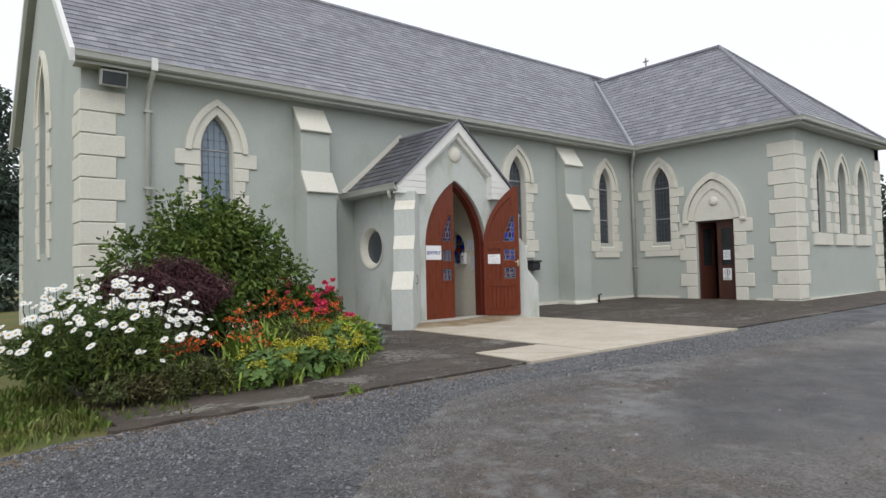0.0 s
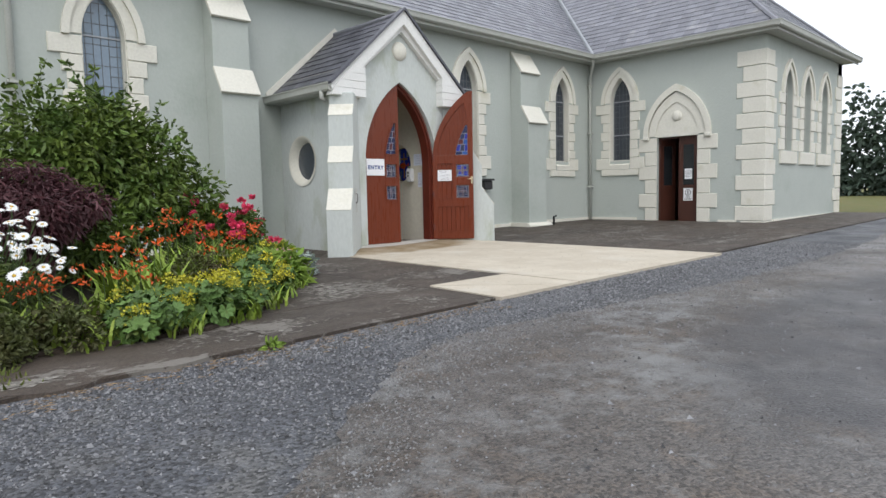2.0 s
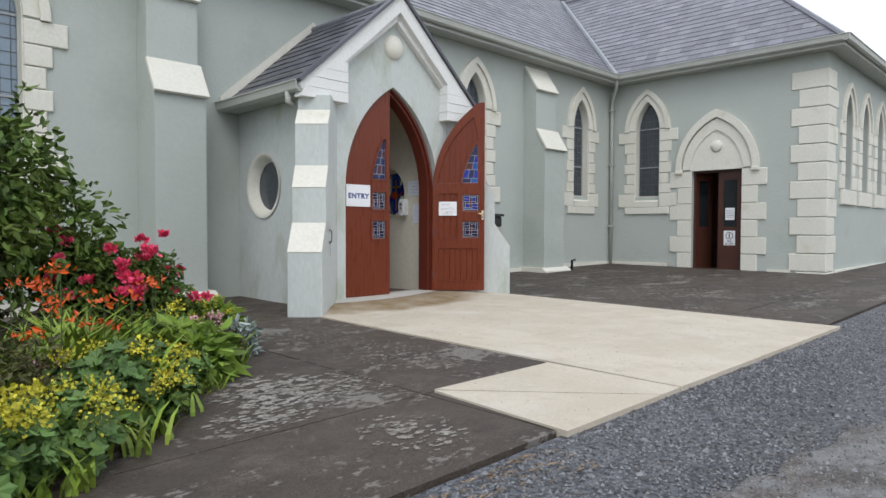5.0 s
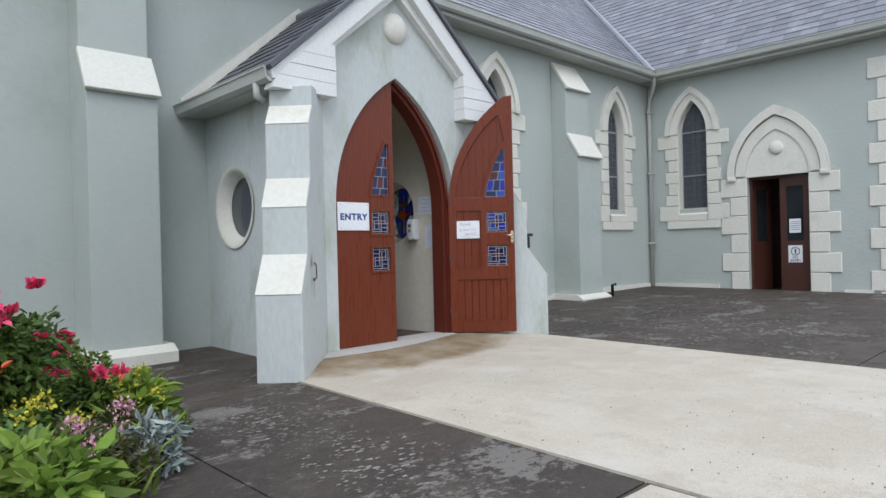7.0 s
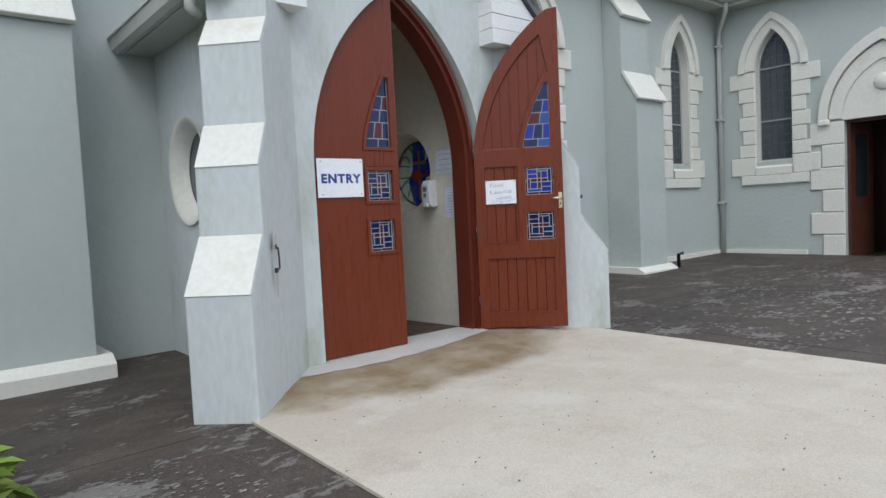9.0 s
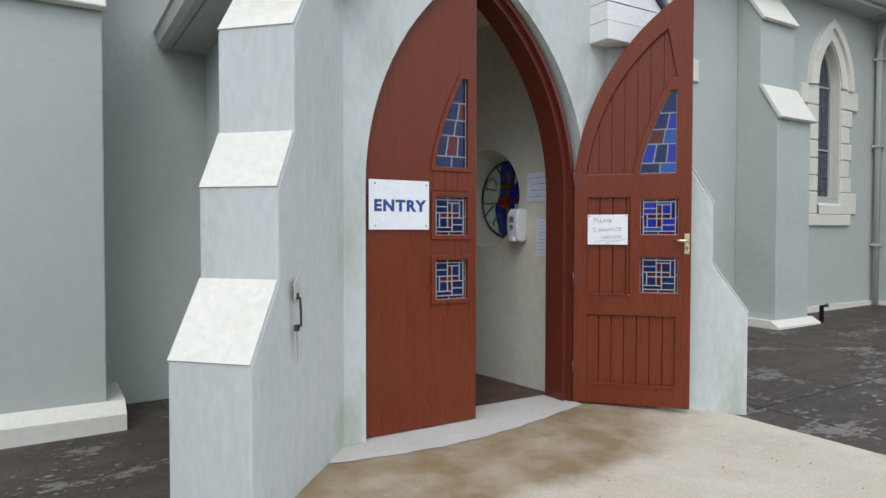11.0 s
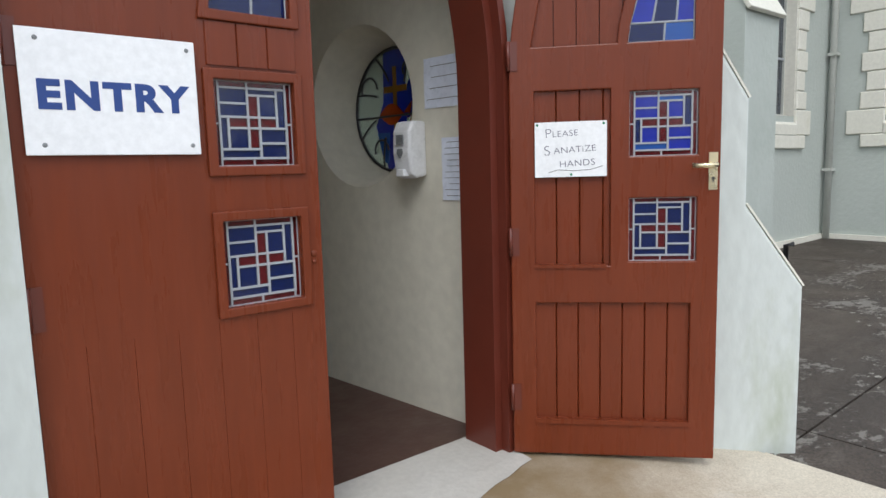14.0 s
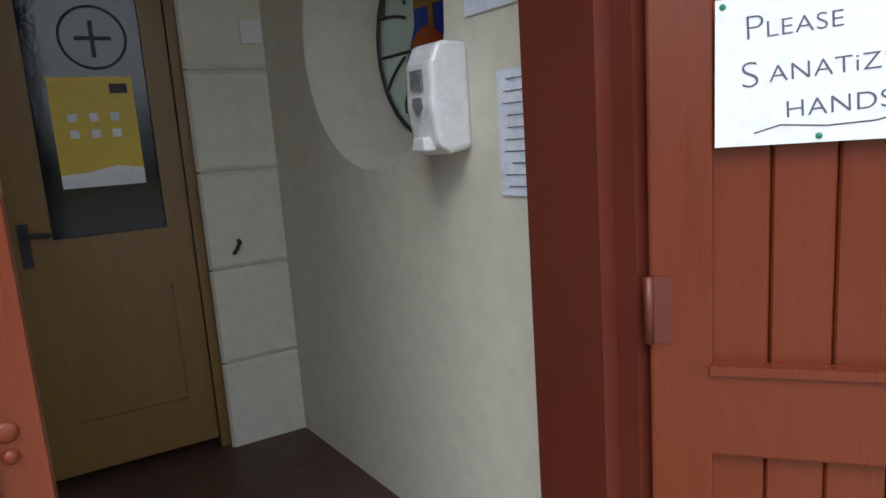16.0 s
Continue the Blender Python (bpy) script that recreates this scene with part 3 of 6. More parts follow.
def leaded(m, c, half, z0, zs, rise, w, parent, material=GLASS):
    part("pane", Build(m).prism(lancet(c, half + 0.01, z0 - 0.02, zs, rise + 0.01), w - 0.012, w), material, parent, "dark leaded glass pane")
    bars = Build(m)
    for z in (z0 + 0.75, zs + 0.02):
        bars.box((c - half, z - 0.014, w), (c + half, z + 0.014, w + 0.02))
    part("saddle_bar", bars, LEAD, parent)
    lead = Build(m)
    r = (half * half + rise * rise) / (2 * half)

    def width(z):
        return half if z <= zs else max(0.02, half - r + math.sqrt(max(0, r * r - (z - zs) ** 2)))
    for k in range(-2, 3):
        u = k * half * 0.36
        top = zs if abs(u) < 1e-6 else zs + math.sqrt(max(0, r * r - (abs(u) + r - half) ** 2))
        top = zs + rise if k == 0 else top
        lead.box((c + u - 0.005, z0, w - 0.002), (c + u + 0.005, top - 0.02, w + 0.006))
    z = z0 + 0.16
    i = 0
    while z < zs + rise - 0.08:
        h = width(z)
        if i % 2:
            lead.box((c - h, z - 0.005, w - 0.002), (c + h, z + 0.005, w + 0.006))
        else:
            lead.box((c - h, z - 0.005, w - 0.002), (c - h * 0.34, z + 0.005, w + 0.006)).box((c + h * 0.34, z - 0.005, w - 0.002), (c + h, z + 0.005, w + 0.006))
        z += 0.16
        i += 1
    part("lead_lines", lead, LEADDARK, parent)
    fr = Build(m).prism(lancet(c, half, z0, zs, rise), w - 0.02, w + 0.03, [lancet(c, half - 0.03, z0 + 0.03, zs, rise - 0.04)])
    part("frame", fr, GUTTER, parent)


def church_window(name, m, c, label, glass=GLASS):
    at = m @ Vector((c, ZB, 0))
    t = thing(name, at, label, "window", "lancet windows of the church", "structure")
    leaded(m, c, HALF, ZB, ZS, RISE, -0.16, t, glass)
    rev = Build(m).prism(lancet(c, HALF + 0.002, ZB - 0.005, ZS, RISE + 0.002), -0.15, 0.004, [lancet(c, HALF - 0.012, ZB, ZS, RISE - 0.012)])
    part("reveal", rev, CREAM, t)
    part("arch_surround", Build(m).prism(band(c, HALF, RISE, 0.50, 0.90, ZS), 0.001, 0.03), CREAM, t)
    part("hood_mould", Build(m).prism(band(c, 0.50, 0.90, 0.61, 1.03, ZS - 0.03), 0.001, 0.075), CREAM, t)
    z = ZS - 0.035
    block(m, c - 0.80, 3.13, c - HALF, z, t)
    block(m, c + HALF, 3.13, c + 0.80, z, t)
    z, i = 3.12, 0
    while z > 1.95:
        h = 0.56 if i % 2 else 0.63
        z1 = max(z - 0.262, 1.83)
        block(m, c - h, z1 + 0.01, c - HALF, z, t)
        block(m, c + HALF, z1 + 0.01, c + h, z, t)
        z, i = z1, i + 1
    block(m, c - 0.79, 1.50, c - HALF, z, t)
    block(m, c + HALF, 1.50, c + 0.79, z, t)
    sill = Build(m)
    sill.add([(c - HALF, 1.63, 0.05), (c + HALF, 1.63, 0.05), (c + HALF, 1.77, -0.14), (c - HALF, 1.77, -0.14), (c - HALF, 1.50, 0.05), (c + HALF, 1.50, 0.05)], [(0, 1, 2, 3), (4, 5, 1, 0)])
    part("sill", sill, CREAM, t)
    block(m, c - 0.60, 1.32, c + 0.60, 1.495, t, 0.05, name="apron_stone")
    return t


church_window("window_1", NAVE, -13.62, "pointed nave window with cream quoined surround above the flower bed", PALEGLASS)
church_window("window_2", NAVE, -5.33, "pointed nave window with cream surround beside the porch")
church_window("window_3", NAVE, -1.42, "pointed nave window with cream surround near the corner downpipe")
church_window("window_4", TRANS, 1.05, "pointed transept window with cream surround beside the side door")


def end_window(name, m, c):
    t = thing(name, m @ Vector((c, 1.85, 0)), "slim pointed transept end window, cream quoined surround", "window", "transept end windows", "structure")
    leaded(m, c, 0.30, 1.85, 3.35, 0.65, -0.15, t)
    part("arch_surround", Build(m).prism(band(c, 0.30, 0.65, 0.47, 0.83, 3.35), 0.001, 0.03), CREAM, t)
    part("hood_mould", Build(m).prism(band(c, 0.47, 0.83, 0.56, 0.93, 3.32), 0.001, 0.07), CREAM, t)
    z, i = 3.34, 0
    while z > 1.9:
        h = 0.72 if i % 2 == 0 else 0.56
        z1 = z - 0.3
        block(m, c - h, z1 + 0.012, c - 0.30, z, t)
        block(m, c + 0.30, z1 + 0.012, c + h, z, t)
        z, i = z1, i + 1
    block(m, c - 0.62, 1.5, c + 0.62, 1.83, t, 0.06, name="sill")
    return t


for k, c in enumerate(ENDWIN):
    end_window("window_%d" % (5 + k), TEND, c)

gw = thing("window_10", (NX, NW / 2, 1.6), "tall traceried gable window with cream surround", "window", kind="structure")
leaded(GABLE, -NW / 2, 0.62, 1.6, 4.6, 1.25, -0.16, gw)
part("mullion", Build(GABLE).box((-NW / 2 - 0.06, 1.6, -0.14), (-NW / 2 + 0.06, 5.6, -0.04)), CREAM, gw)
part("arch_surround", Build(GABLE).prism(band(-NW / 2, 0.62, 1.25, 0.85, 1.5, 4.6), 0.001, 0.04), CREAM, gw)
part("hood_mould", Build(GABLE).prism(band(-NW / 2, 0.85, 1.5, 0.96, 1.62, 4.57), 0.001, 0.09), CREAM, gw)
z, i = 4.58, 0
while z > 1.5:
    h = 1.15 if i % 2 == 0 else 0.92
    block(GABLE, -NW / 2 - h, z - 0.378, -NW / 2 - 0.62, z, gw)
    block(GABLE, -NW / 2 + 0.62, z - 0.378, -NW / 2 + h, z, gw)
    z, i = z - 0.39, i + 1


def corner_quoins(name, m, side, m2, side2, label, at, edge=0.0, edge2=0.0):
    """Alternating blocks on both faces of an outer corner."""
    t = thing(name, at, label, "quoins", kind="structure")
    z, i = EAVE - 0.42, 0
    while z > -0.3:
        l1, l2 = (0.70, 0.52) if i % 2 == 0 else (0.55, 0.68)
        z0 = z - 0.385
        a, b = sorted((edge, edge + side * l1))
        block(m, a - (0.03 if side > 0 else 0), z0 + 0.014, b + (0.03 if side < 0 else 0), z, t, 0.032)
        a, b = sorted((edge2, edge2 + side2 * l2))
        block(m2, a, z0 + 0.014, b, z, t, 0.032)
        z, i = z0 - 0.003, i + 1
    return t


corner_quoins("quoins_nave", NAVE, 1, GABLE, -1, "cream painted quoin stones at the nave corner", (NX, 0, 0), NX, 0.0)
corner_quoins("quoins_transept", TRANS, -1, TEND, 1, "cream painted quoin stones at the transept corner", (0, TE, 0), -TE, 0.0)
cq = thing("quoins_rear", (NX, NW, 0), "cream painted quoin stones at the rear gable corner", "quoins", kind="structure")
z, i = EAVE - 0.2, 0
while z > -0.3:
    block(GABLE, -NW, z - 0.37, -NW + (0.7 if i % 2 else 0.5), z, cq)
    z, i = z - 0.388, i + 1
cq2 = thing("quoins_transept_east", (TW, TE, 0), "cream painted quoin stones at the far transept corner", "quoins", kind="structure")
z, i = EAVE - 0.42, 0
while z > -0.3:
    block(TEND, TW - (0.7 if i % 2 else 0.5), z - 0.37, TW, z, cq2)
    z, i = z - 0.388, i + 1

plinth = structure("plinth", Build().box((NX, -0.045, -0.3), (-12.05, 0, 0.03)).box((-7.9, -0.045, -0.3), (-3.8, 0, 0.07)).box((-2.85, -0.045, -0.3), (-0.045, 0, 0.10))
                   .box((-0.05, -1.6, -0.3), (-0.003, -0.045, 0.10)).box((-0.05, -4.42, -0.3), (-0.003, -3.95, 0.06)).box((0.6, TE - 0.05, -0.3), (TW, TE, 0.06)), CREAM, "low cream painted plinth strip", "plinth")


def buttress(x0, x1, label):
    t = thing("buttress", ((x0 + x1) / 2, -0.3, 0), label, "buttress", "nave buttresses", "structure")
    M = plane((x0, 0, 0), (0, -1, 0), (0, 0, 1))
    w = x1 - x0
    body = Build(M).prism([(0.0, BASE), (0.58, BASE), (0.58, 2.72), (0.34, 3.10), (0.34, 4.03), (0.03, 4.50), (0.0, 4.50)], -w, 0)
    soften(part("body", body, SAGE, t), 0.012, 2)
    for (a, za), (b, zb) in (((0.61, 2.66), (0.335, 3.12)), ((0.37, 3.97), (0.0, 4.53))):
        d = Vector((b - a, zb - za)).normalized()
        nx, nz = d.y * 0.05, -d.x * 0.05
        cap = Build(M).prism([(a, za), (a + nx, za + nz), (b + nx, zb + nz), (b, zb)][::-1], -w - 0.025, 0.025)
        soften(part("weathering_cap", cap, CREAM, t, "cream sloped cap"), 0.01, 2)
    foot = Build(M).prism([(0.0, BASE), (0.70, BASE), (0.70, 0.02), (0.585, 0.09), (0.0, 0.09)], -w - 0.11, 0.11)
    part("foot", foot, CREAM, t, "cream splayed foot")
    return t


buttress(-12.0, -11.32, "sage green stepped buttress beside the flower bed")
buttress(-3.70, -2.95, "sage green stepped buttress between two windows")

flood = thing("floodlight", (-15.5, -0.15, 4.5), "grey weathered floodlight under the eaves", "lamp")
soften(part("housing", Build(plane((-15.5, -0.2, 4.50), (1, 0, 0), (0, -0.25, 0.968))).box((-0.22, -0.14, -0.08), (0.22, 0.14, 0.08)), GUTTER, flood), 0.015)
part("lens", Build(plane((-15.5, -0.2, 4.50), (1, 0, 0), (0, -0.25, 0.968))).box((-0.19, -0.11, 0.08), (0.19, 0.11, 0.09)), GLASS, flood, "dusty glass front")
part("bracket", Build().box((-15.55, -0.14, 4.46), (-15.45, 0, 4.54)), IRON, flood)

# ---- transept side door ----
sd = thing("door_2", (0, -2.79, 0), "dark brown double side door with cream pointed surround, one leaf ajar", "door", kind="structure")
DC = 2.79
part("frame", Build(TRANS).prism(rect(DC - 0.58, -0.05, DC + 0.58, 2.33), -0.2, -0.11, [rect(DC - 0.53, -0.04, DC + 0.53, 2.28)]), DARKDOOR, sd)
leaf = part("leaf", Build(TRANS).prism(rect(DC + 0.0, 0.0, DC + 0.53, 2.28), -0.17, -0.13, [rect(DC + 0.12, 1.0, DC + 0.43, 2.1)]), DARKDOOR, sd, "closed dark brown leaf")
part("pane", Build(TRANS).box((DC + 0.11, 0.99, -0.155), (DC + 0.44, 2.11, -0.145)), DARKGLASS, leaf)
OPENLEAF = plane((0.14, -(DC - 0.53), 0), Vector((0.94, -0.34, 0)).normalized(), (0, 0, 1))
leaf2 = part("leaf", Build(OPENLEAF).prism(rect(0, 0, 0.53, 2.28), -0.04, 0, [rect(0.1, 1.0, 0.42, 2.1)]), DARKDOOR, sd, "opened dark brown leaf")
part("pane", Build(OPENLEAF).box((0.09, 0.99, -0.025), (0.43, 2.11, -0.015)), DARKGLASS, leaf2)
part("tympanum", Build(TRANS).prism([(DC - 0.58, 2.33), (DC + 0.58, 2.33)] + arch(DC, 0.66, 2.36, 1.02), 0.001, 0.02), CREAM, sd)
part("inner_arch", Build(TRANS).prism(band(DC, 0.60, 0.90, 0.80, 1.16, 2.36), 0.02, 0.05), CREAM, sd)
part("hood_mould", Build(TRANS).prism(band(DC, 0.82, 1.19, 0.96, 1.38, 2.36), 0.001, 0.10), CREAM, sd)
smooth(part("boss", Build(TRANS).dome((DC, 2.88, 0.02), 0.14, 0.07), CREAM, sd, "round cream boss"))
for s in (-1, 1):
    soften(part("label_stop", Build(TRANS).box((DC + s * 0.88 - 0.09, 2.26, 0.0), (DC + s * 0.88 + 0.09, 2.37, 0.11)), CREAM, sd), 0.03)
z, i = 2.32, 0
while z > -0.05:
    l = 1.12 if i % 2 == 0 else 0.93
    z0 = max(z - 0.39, -0.1)
    block(TRANS, DC - l, z0 + 0.012, DC - 0.58, z, sd)
    block(TRANS, DC + 0.58, z0 + 0.012, DC + l, z, sd)
    z, i = z0, i + 1
ne = thing("no_entry_notice", (-0.0, -3.2, 0.6), "white no entry notice on the side door", "sign")
NEM = plane((0.128, -(DC + 0.27), 0.74), (0, -1, 0), (0, 0, 1))
part("sheet", Build(NEM).box((-0.13, -0.17, 0), (0.13, 0.17, 0.004)), PAPER, ne)
part("ring", Build(NEM).prism(circle(0, 0.05, 0.085), 0.004, 0.006, [circle(0, 0.05, 0.07)]), BLACKINK, ne)
part("figure", Build(NEM).box((-0.014, 0.0, 0.0045), (0.014, 0.1, 0.0065)), BLACKINK, ne)
words("NO", NEM @ Matrix.Translation((0, -0.095, 0.005)), 0.065, BLACKINK, ne, bold=0.001)
words("ENTRY", NEM @ Matrix.Translation((0, -0.155, 0.005)), 0.065, BLACKINK, ne, bold=0.001)
n2 = thing("notice", (0.0, -3.1, 1.2), "small white paper notice on the side door glass", "notice")
part("sheet", Build(NEM).box((-0.10, 0.42, 0.0), (0.11, 0.70, 0.003)), PAPER, n2)
n2b = Build(NEM)
for k in range(5):
    n2b.box((-0.08, 0.48 + k * 0.04, 0.003), (0.09, 0.488 + k * 0.04, 0.004))
part("print", n2b, BLACKINK, n2)
# Panel added behind the doorway; its dark colour stands for the unlit interior.
structure("wall_lobby", Build().box((1.6, -4.2, -0.3), (1.65, -1.4, 2.8)), DARKDOOR, "added dark panel standing for the unlit interior behind the side door", "wall")

# ---- porch ----
PF = -2.0          # outer face of the porch front
PH = 1.30          # half width outside
DA, DZS, DRISE = 0.79, 1.50, 1.38
PE = 2.72          # porch eaves
PR = 4.12          # porch ridge
PFRONT = plane((PC, PF, 0), (1, 0, 0), (0, 0, 1))
front = Build(PFRONT).prism([(-PH, BASE), (PH, BASE), (PH, PE), (0, PR - 0.1), (-PH, PE)], -0.28, 0, [[(u * 1.065 if u > 0 else u, v) for u, v in lancet(0, DA + 0.04, BASE + 0.01, DZS, DRISE + 0.05, 16)]])
wp = structure("wall_porch_front", front, PORCHPAINT, "smooth pale sage porch front with pointed doorway", "wall")
LW = plane((PC - PH, 0, 0), (0, -1, 0), (0, 0, 1))
ROY, ROZ, ROR = 0.72, 1.54, 0.43
RIY, RIZ = 0.80, 1.515   # the east window
left = Build(LW).prism(rect(0.0, BASE, -PF - 0.28, PE), -0.36, 0, [circle(ROY, ROZ, ROR)])
structure("wall_porch_west", left, PORCHPAINT, "smooth pale sage porch side wall with round window", "wall")
right = Build(plane((PC + PH, 0, 0), (0, 1, 0), (0, 0, 1))).prism(rect(PF + 0.28, BASE, 0, PE), -0.36, 0, [circle(-RIY, RIZ, ROR)])
structure("wall_porch_east", right, PORCHPAINT, "smooth pale sage porch side wall", "wall")


def rose(name, m, label):
    """A round window: splayed white reveal and a stained glass disc."""
    t = thing(name, m @ Vector((ROY, ROZ, 0)), label, "window", "round porch windows", "structure")
    ring = Build(m)
    n = 40
    vs = [(ROY + r * math.cos(2 * math.pi * j / n), ROZ + r * math.sin(2 * math.pi * j / n), w) for r, w in ((ROR + 0.03, 0.02), (ROR - 0.02, 0.015), (ROR - 0.09, -0.12)) for j in range(n)]
    ring.add(vs, [(i * n + j, i * n + (j + 1) % n, (i + 1) * n + (j + 1) % n, (i + 1) * n + j) for i in range(2) for j in range(n)])
    smooth(part("reveal", ring, CREAM, t, "cream painted round reveal"))
    part("pane", Build(m).prism(circle(ROY, ROZ, ROR - 0.07), -0.14, -0.125), GLASS, t)
    return t


rose("window_11", LW, "round porch window with cream reveal and dark glass")

roofp = structure("roof_porch", Build().add(
    [(PC - PH - 0.28, PF - 0.10, PE - 0.02), (PC, PF - 0.10, PR), (PC + PH + 0.28, PF - 0.10, PE - 0.02), (PC - PH - 0.28, -0.005, PE - 0.02), (PC, -0.005, PR), (PC + PH + 0.28, -0.005, PE - 0.02)],
    [(0, 1, 4, 3), (1, 2, 5, 4)]), SLATE_BED, "dark slate porch roof", "roof")
part("ridge_tile", Build().tube([(PC, PF - 0.08, PR + 0.02), (PC, 0, PR + 0.02)], 0.05, 8), SLATE, roofp)
fl = Build()
for s in (-1, 1):
    fl.add([(PC + s * (PH + 0.28), -0.03, PE + 0.0), (PC + s * 0.0, -0.03, PR + 0.02), (PC, -0.03, PR + 0.15), (PC + s * (PH + 0.30), -0.03, PE + 0.12),
            (PC + s * (PH + 0.28), -0.002, PE + 0.0), (PC + s * 0.0, -0.002, PR + 0.02), (PC, -0.002, PR + 0.15), (PC + s * (PH + 0.30), -0.002, PE + 0.12)],
           [(0, 1, 2, 3), (2, 3, 7, 6), (0, 3, 7, 4)])
part("flashing", fl, CREAM, roofp, "pale mortar flashing against the nave wall")


def raking(s):
    """One bargeboard with its foot."""
    b = Build(plane((PC, PF - 0.13, 0), (1, 0, 0), (0, 0, 1)))
    e, z = PH + 0.30, PE - 0.06
    p = [(0, PR + 0.06), (0, PR - 0.19), (s * (e - 0.25), z + 0.05), (s * e, z - 0.02), (s * (e + 0.02), z + 0.06)]
    return b.prism(p if s < 0 else p[::-1], -0.128, 0.03)


bb = thing("porch_bargeboard", (PC, PF - 0.1, PR), "white painted bargeboards and kneelers on the porch gable", "bargeboard", kind="structure")
for s in (-1, 1):
    soften(part("board", raking(s), WHITE, bb), 0.006)
    M = plane((PC, PF, 0), (1, 0, 0), (0, 0, 1))
    pitch = (PR - PE + 0.10) / (PH + 0.30)
    outer = lambda z: min(PH + 0.31, (PR + 0.03 - z) / pitch)
    for k in range(4):
        z0, z1 = PE - 0.16 + 0.13 * k, PE - 0.16 + 0.13 * (k + 1) - 0.006
        band_poly = [(s * (PH - 0.39), z0), (s * outer(z0), z0), (s * outer(z1), z1), (s * (PH - 0.39), z1)]
        part("lap_board", Build(M).prism(band_poly if s > 0 else band_poly[::-1], 0.001, 0.175 - 0.004 * (k % 2)), WHITE, bb)
    inner = [(0, PR - 0.17), (0, PR - 0.30), (s * (PH - 0.20), PE + 0.17), (s * (PH - 0.10), PE + 0.17)]
    part("soffit_board", Build(M).prism(inner if s < 0 else inner[::-1], 0.001, 0.085), WHITE, bb)
    edge = [(0, PR + 0.105), (0, PR + 0.062), (s * (PH + 0.33), PE + 0.005), (s * (PH + 0.35), PE + 0.04)]
    part("verge_slate", Build(M).prism(edge if s < 0 else edge[::-1], 0.06, 0.20), SLATE_NEW, bb, "dark slate edge over the bargeboard")
pg = thing("porch_gutter", (PC - PH - 0.3, -1, PE), "grey plastic porch gutters", "gutter", kind="structure")
part("channel", gutter((PC - PH - 0.24, -0.01, PE - 0.03), (PC - PH - 0.24, PF - 0.13, PE - 0.03), (-1, 0, 0)), GUTTER, pg)
part("channel", gutter((PC + PH + 0.24, -0.01, PE - 0.03), (PC + PH + 0.24, PF - 0.13, PE - 0.03), (1, 0, 0)), GUTTER, pg)
part("soffit", Build().box((PC - PH - 0.25, PF + 0.02, PE - 0.09), (PC - PH, -0.01, PE - 0.05)).box((PC + PH, PF + 0.02, PE - 0.09), (PC + PH + 0.25, -0.01, PE - 0.05)), GUTTER, pg)
smooth(part("outlet", Build().tube([(PC - PH - 0.32, PF + 0.12, PE - 0.08), (PC - PH - 0.32, PF + 0.12, PE - 0.2), (PC - PH - 0.25, PF + 0.12, PE - 0.24)], 0.04, 8), GUTTER, pg))
smooth(tagged(part("boss", Build(PFRONT).dome((0, 3.48, 0.001), 0.17, 0.08), CREAM, wp), "round cream boss on the gable"))


def porch_buttress(s, label):
    """A diagonal buttress at a porch corner; s is -1 for the west one."""
    t = thing("porch_buttress", (PC + s * PH, PF, 0), label, "buttress", "porch corner buttresses", "structure")
    d = Vector((s * 0.72, -0.694, 0))
    M = plane((PC + (0.04 if s < 0 else 0.075) + s * (PH - 0.05), PF + 0.05, 0), d, (0, 0, 1))
    h = 0.205
    prof = [(-0.3, BASE), (0.835, BASE), (0.835, 0.66), (0.60, 1.00), (0.60, 1.43), (0.44, 1.70), (0.44, 2.21), (0.30, 2.40), (0.30, 2.60), (-0.3, 2.60)]
    soften(part("body", Build(M).prism(prof, -h, h), PORCHPAINT, t), 0.014, 2)
    for (a, za), (b, zb) in (((0.836, 0.66), (0.60, 1.003)), ((0.601, 1.43), (0.44, 1.703)), ((0.441, 2.21), (0.30, 2.403))):
        e = Vector((b - a, zb - za)).normalized()
        nx, nz = e.y * 0.008, -e.x * 0.008
        part("weathering_cap", Build(M).prism([(a, za), (a + nx, za + nz), (b + nx, zb + nz), (b, zb)], -h + 0.003, h - 0.003), CREAM, t, "cream sloped cap")
    return t


porch_buttress(-1, "pale sage diagonal porch buttress with cream sloped caps and green algae")
porch_buttress(1, "pale sage diagonal porch buttress behind the opened red door")
boot = thing("wall_hook", (-10.66, -2.45, 0.85), "rusty iron hook bolted to the porch wall", "hook")
HM = plane((-10.64, -2.445, 0.82), (0.694, 0.72, 0), (0, 0, 1))
smooth(part("bar", Build(HM).tube([(0.0, 0.10, 0.0), (-0.006, 0.095, 0.018), (0.0, 0.03, 0.02), (0.006, -0.04, 0.018), (0.0, -0.05, 0.0)], 0.0062, 7), RUST, boot))
part("plate", Build(HM).box((-0.010, 0.085, -0.01), (0.012, 0.115, 0.006)), RUST, boot)
part("plate", Build(HM).box((-0.012, -0.065, -0.01), (0.016, -0.035, 0.006)), RUST, boot)
filler = [(0.035 * math.cos(q * 0.393) * (1 + 0.25 * math.sin(q * 2.1)), 0.13 + 0.055 * math.sin(q * 0.393) * (1 + 0.2 * math.cos(q * 1.7))) for q in range(16)]
streak = [(-0.012, -0.06), (0.010, -0.06), (0.006, -0.14), (0.001, -0.22), (-0.005, -0.15)]
part("rust_streak", Build(HM).prism(streak[::-1], -0.002, 0.0012), mat("rust_stain", (0.40, 0.33, 0.28), 0.85, second=(0.46, 0.42, 0.38), scale=20), boot, "pale rusty run-off streak")
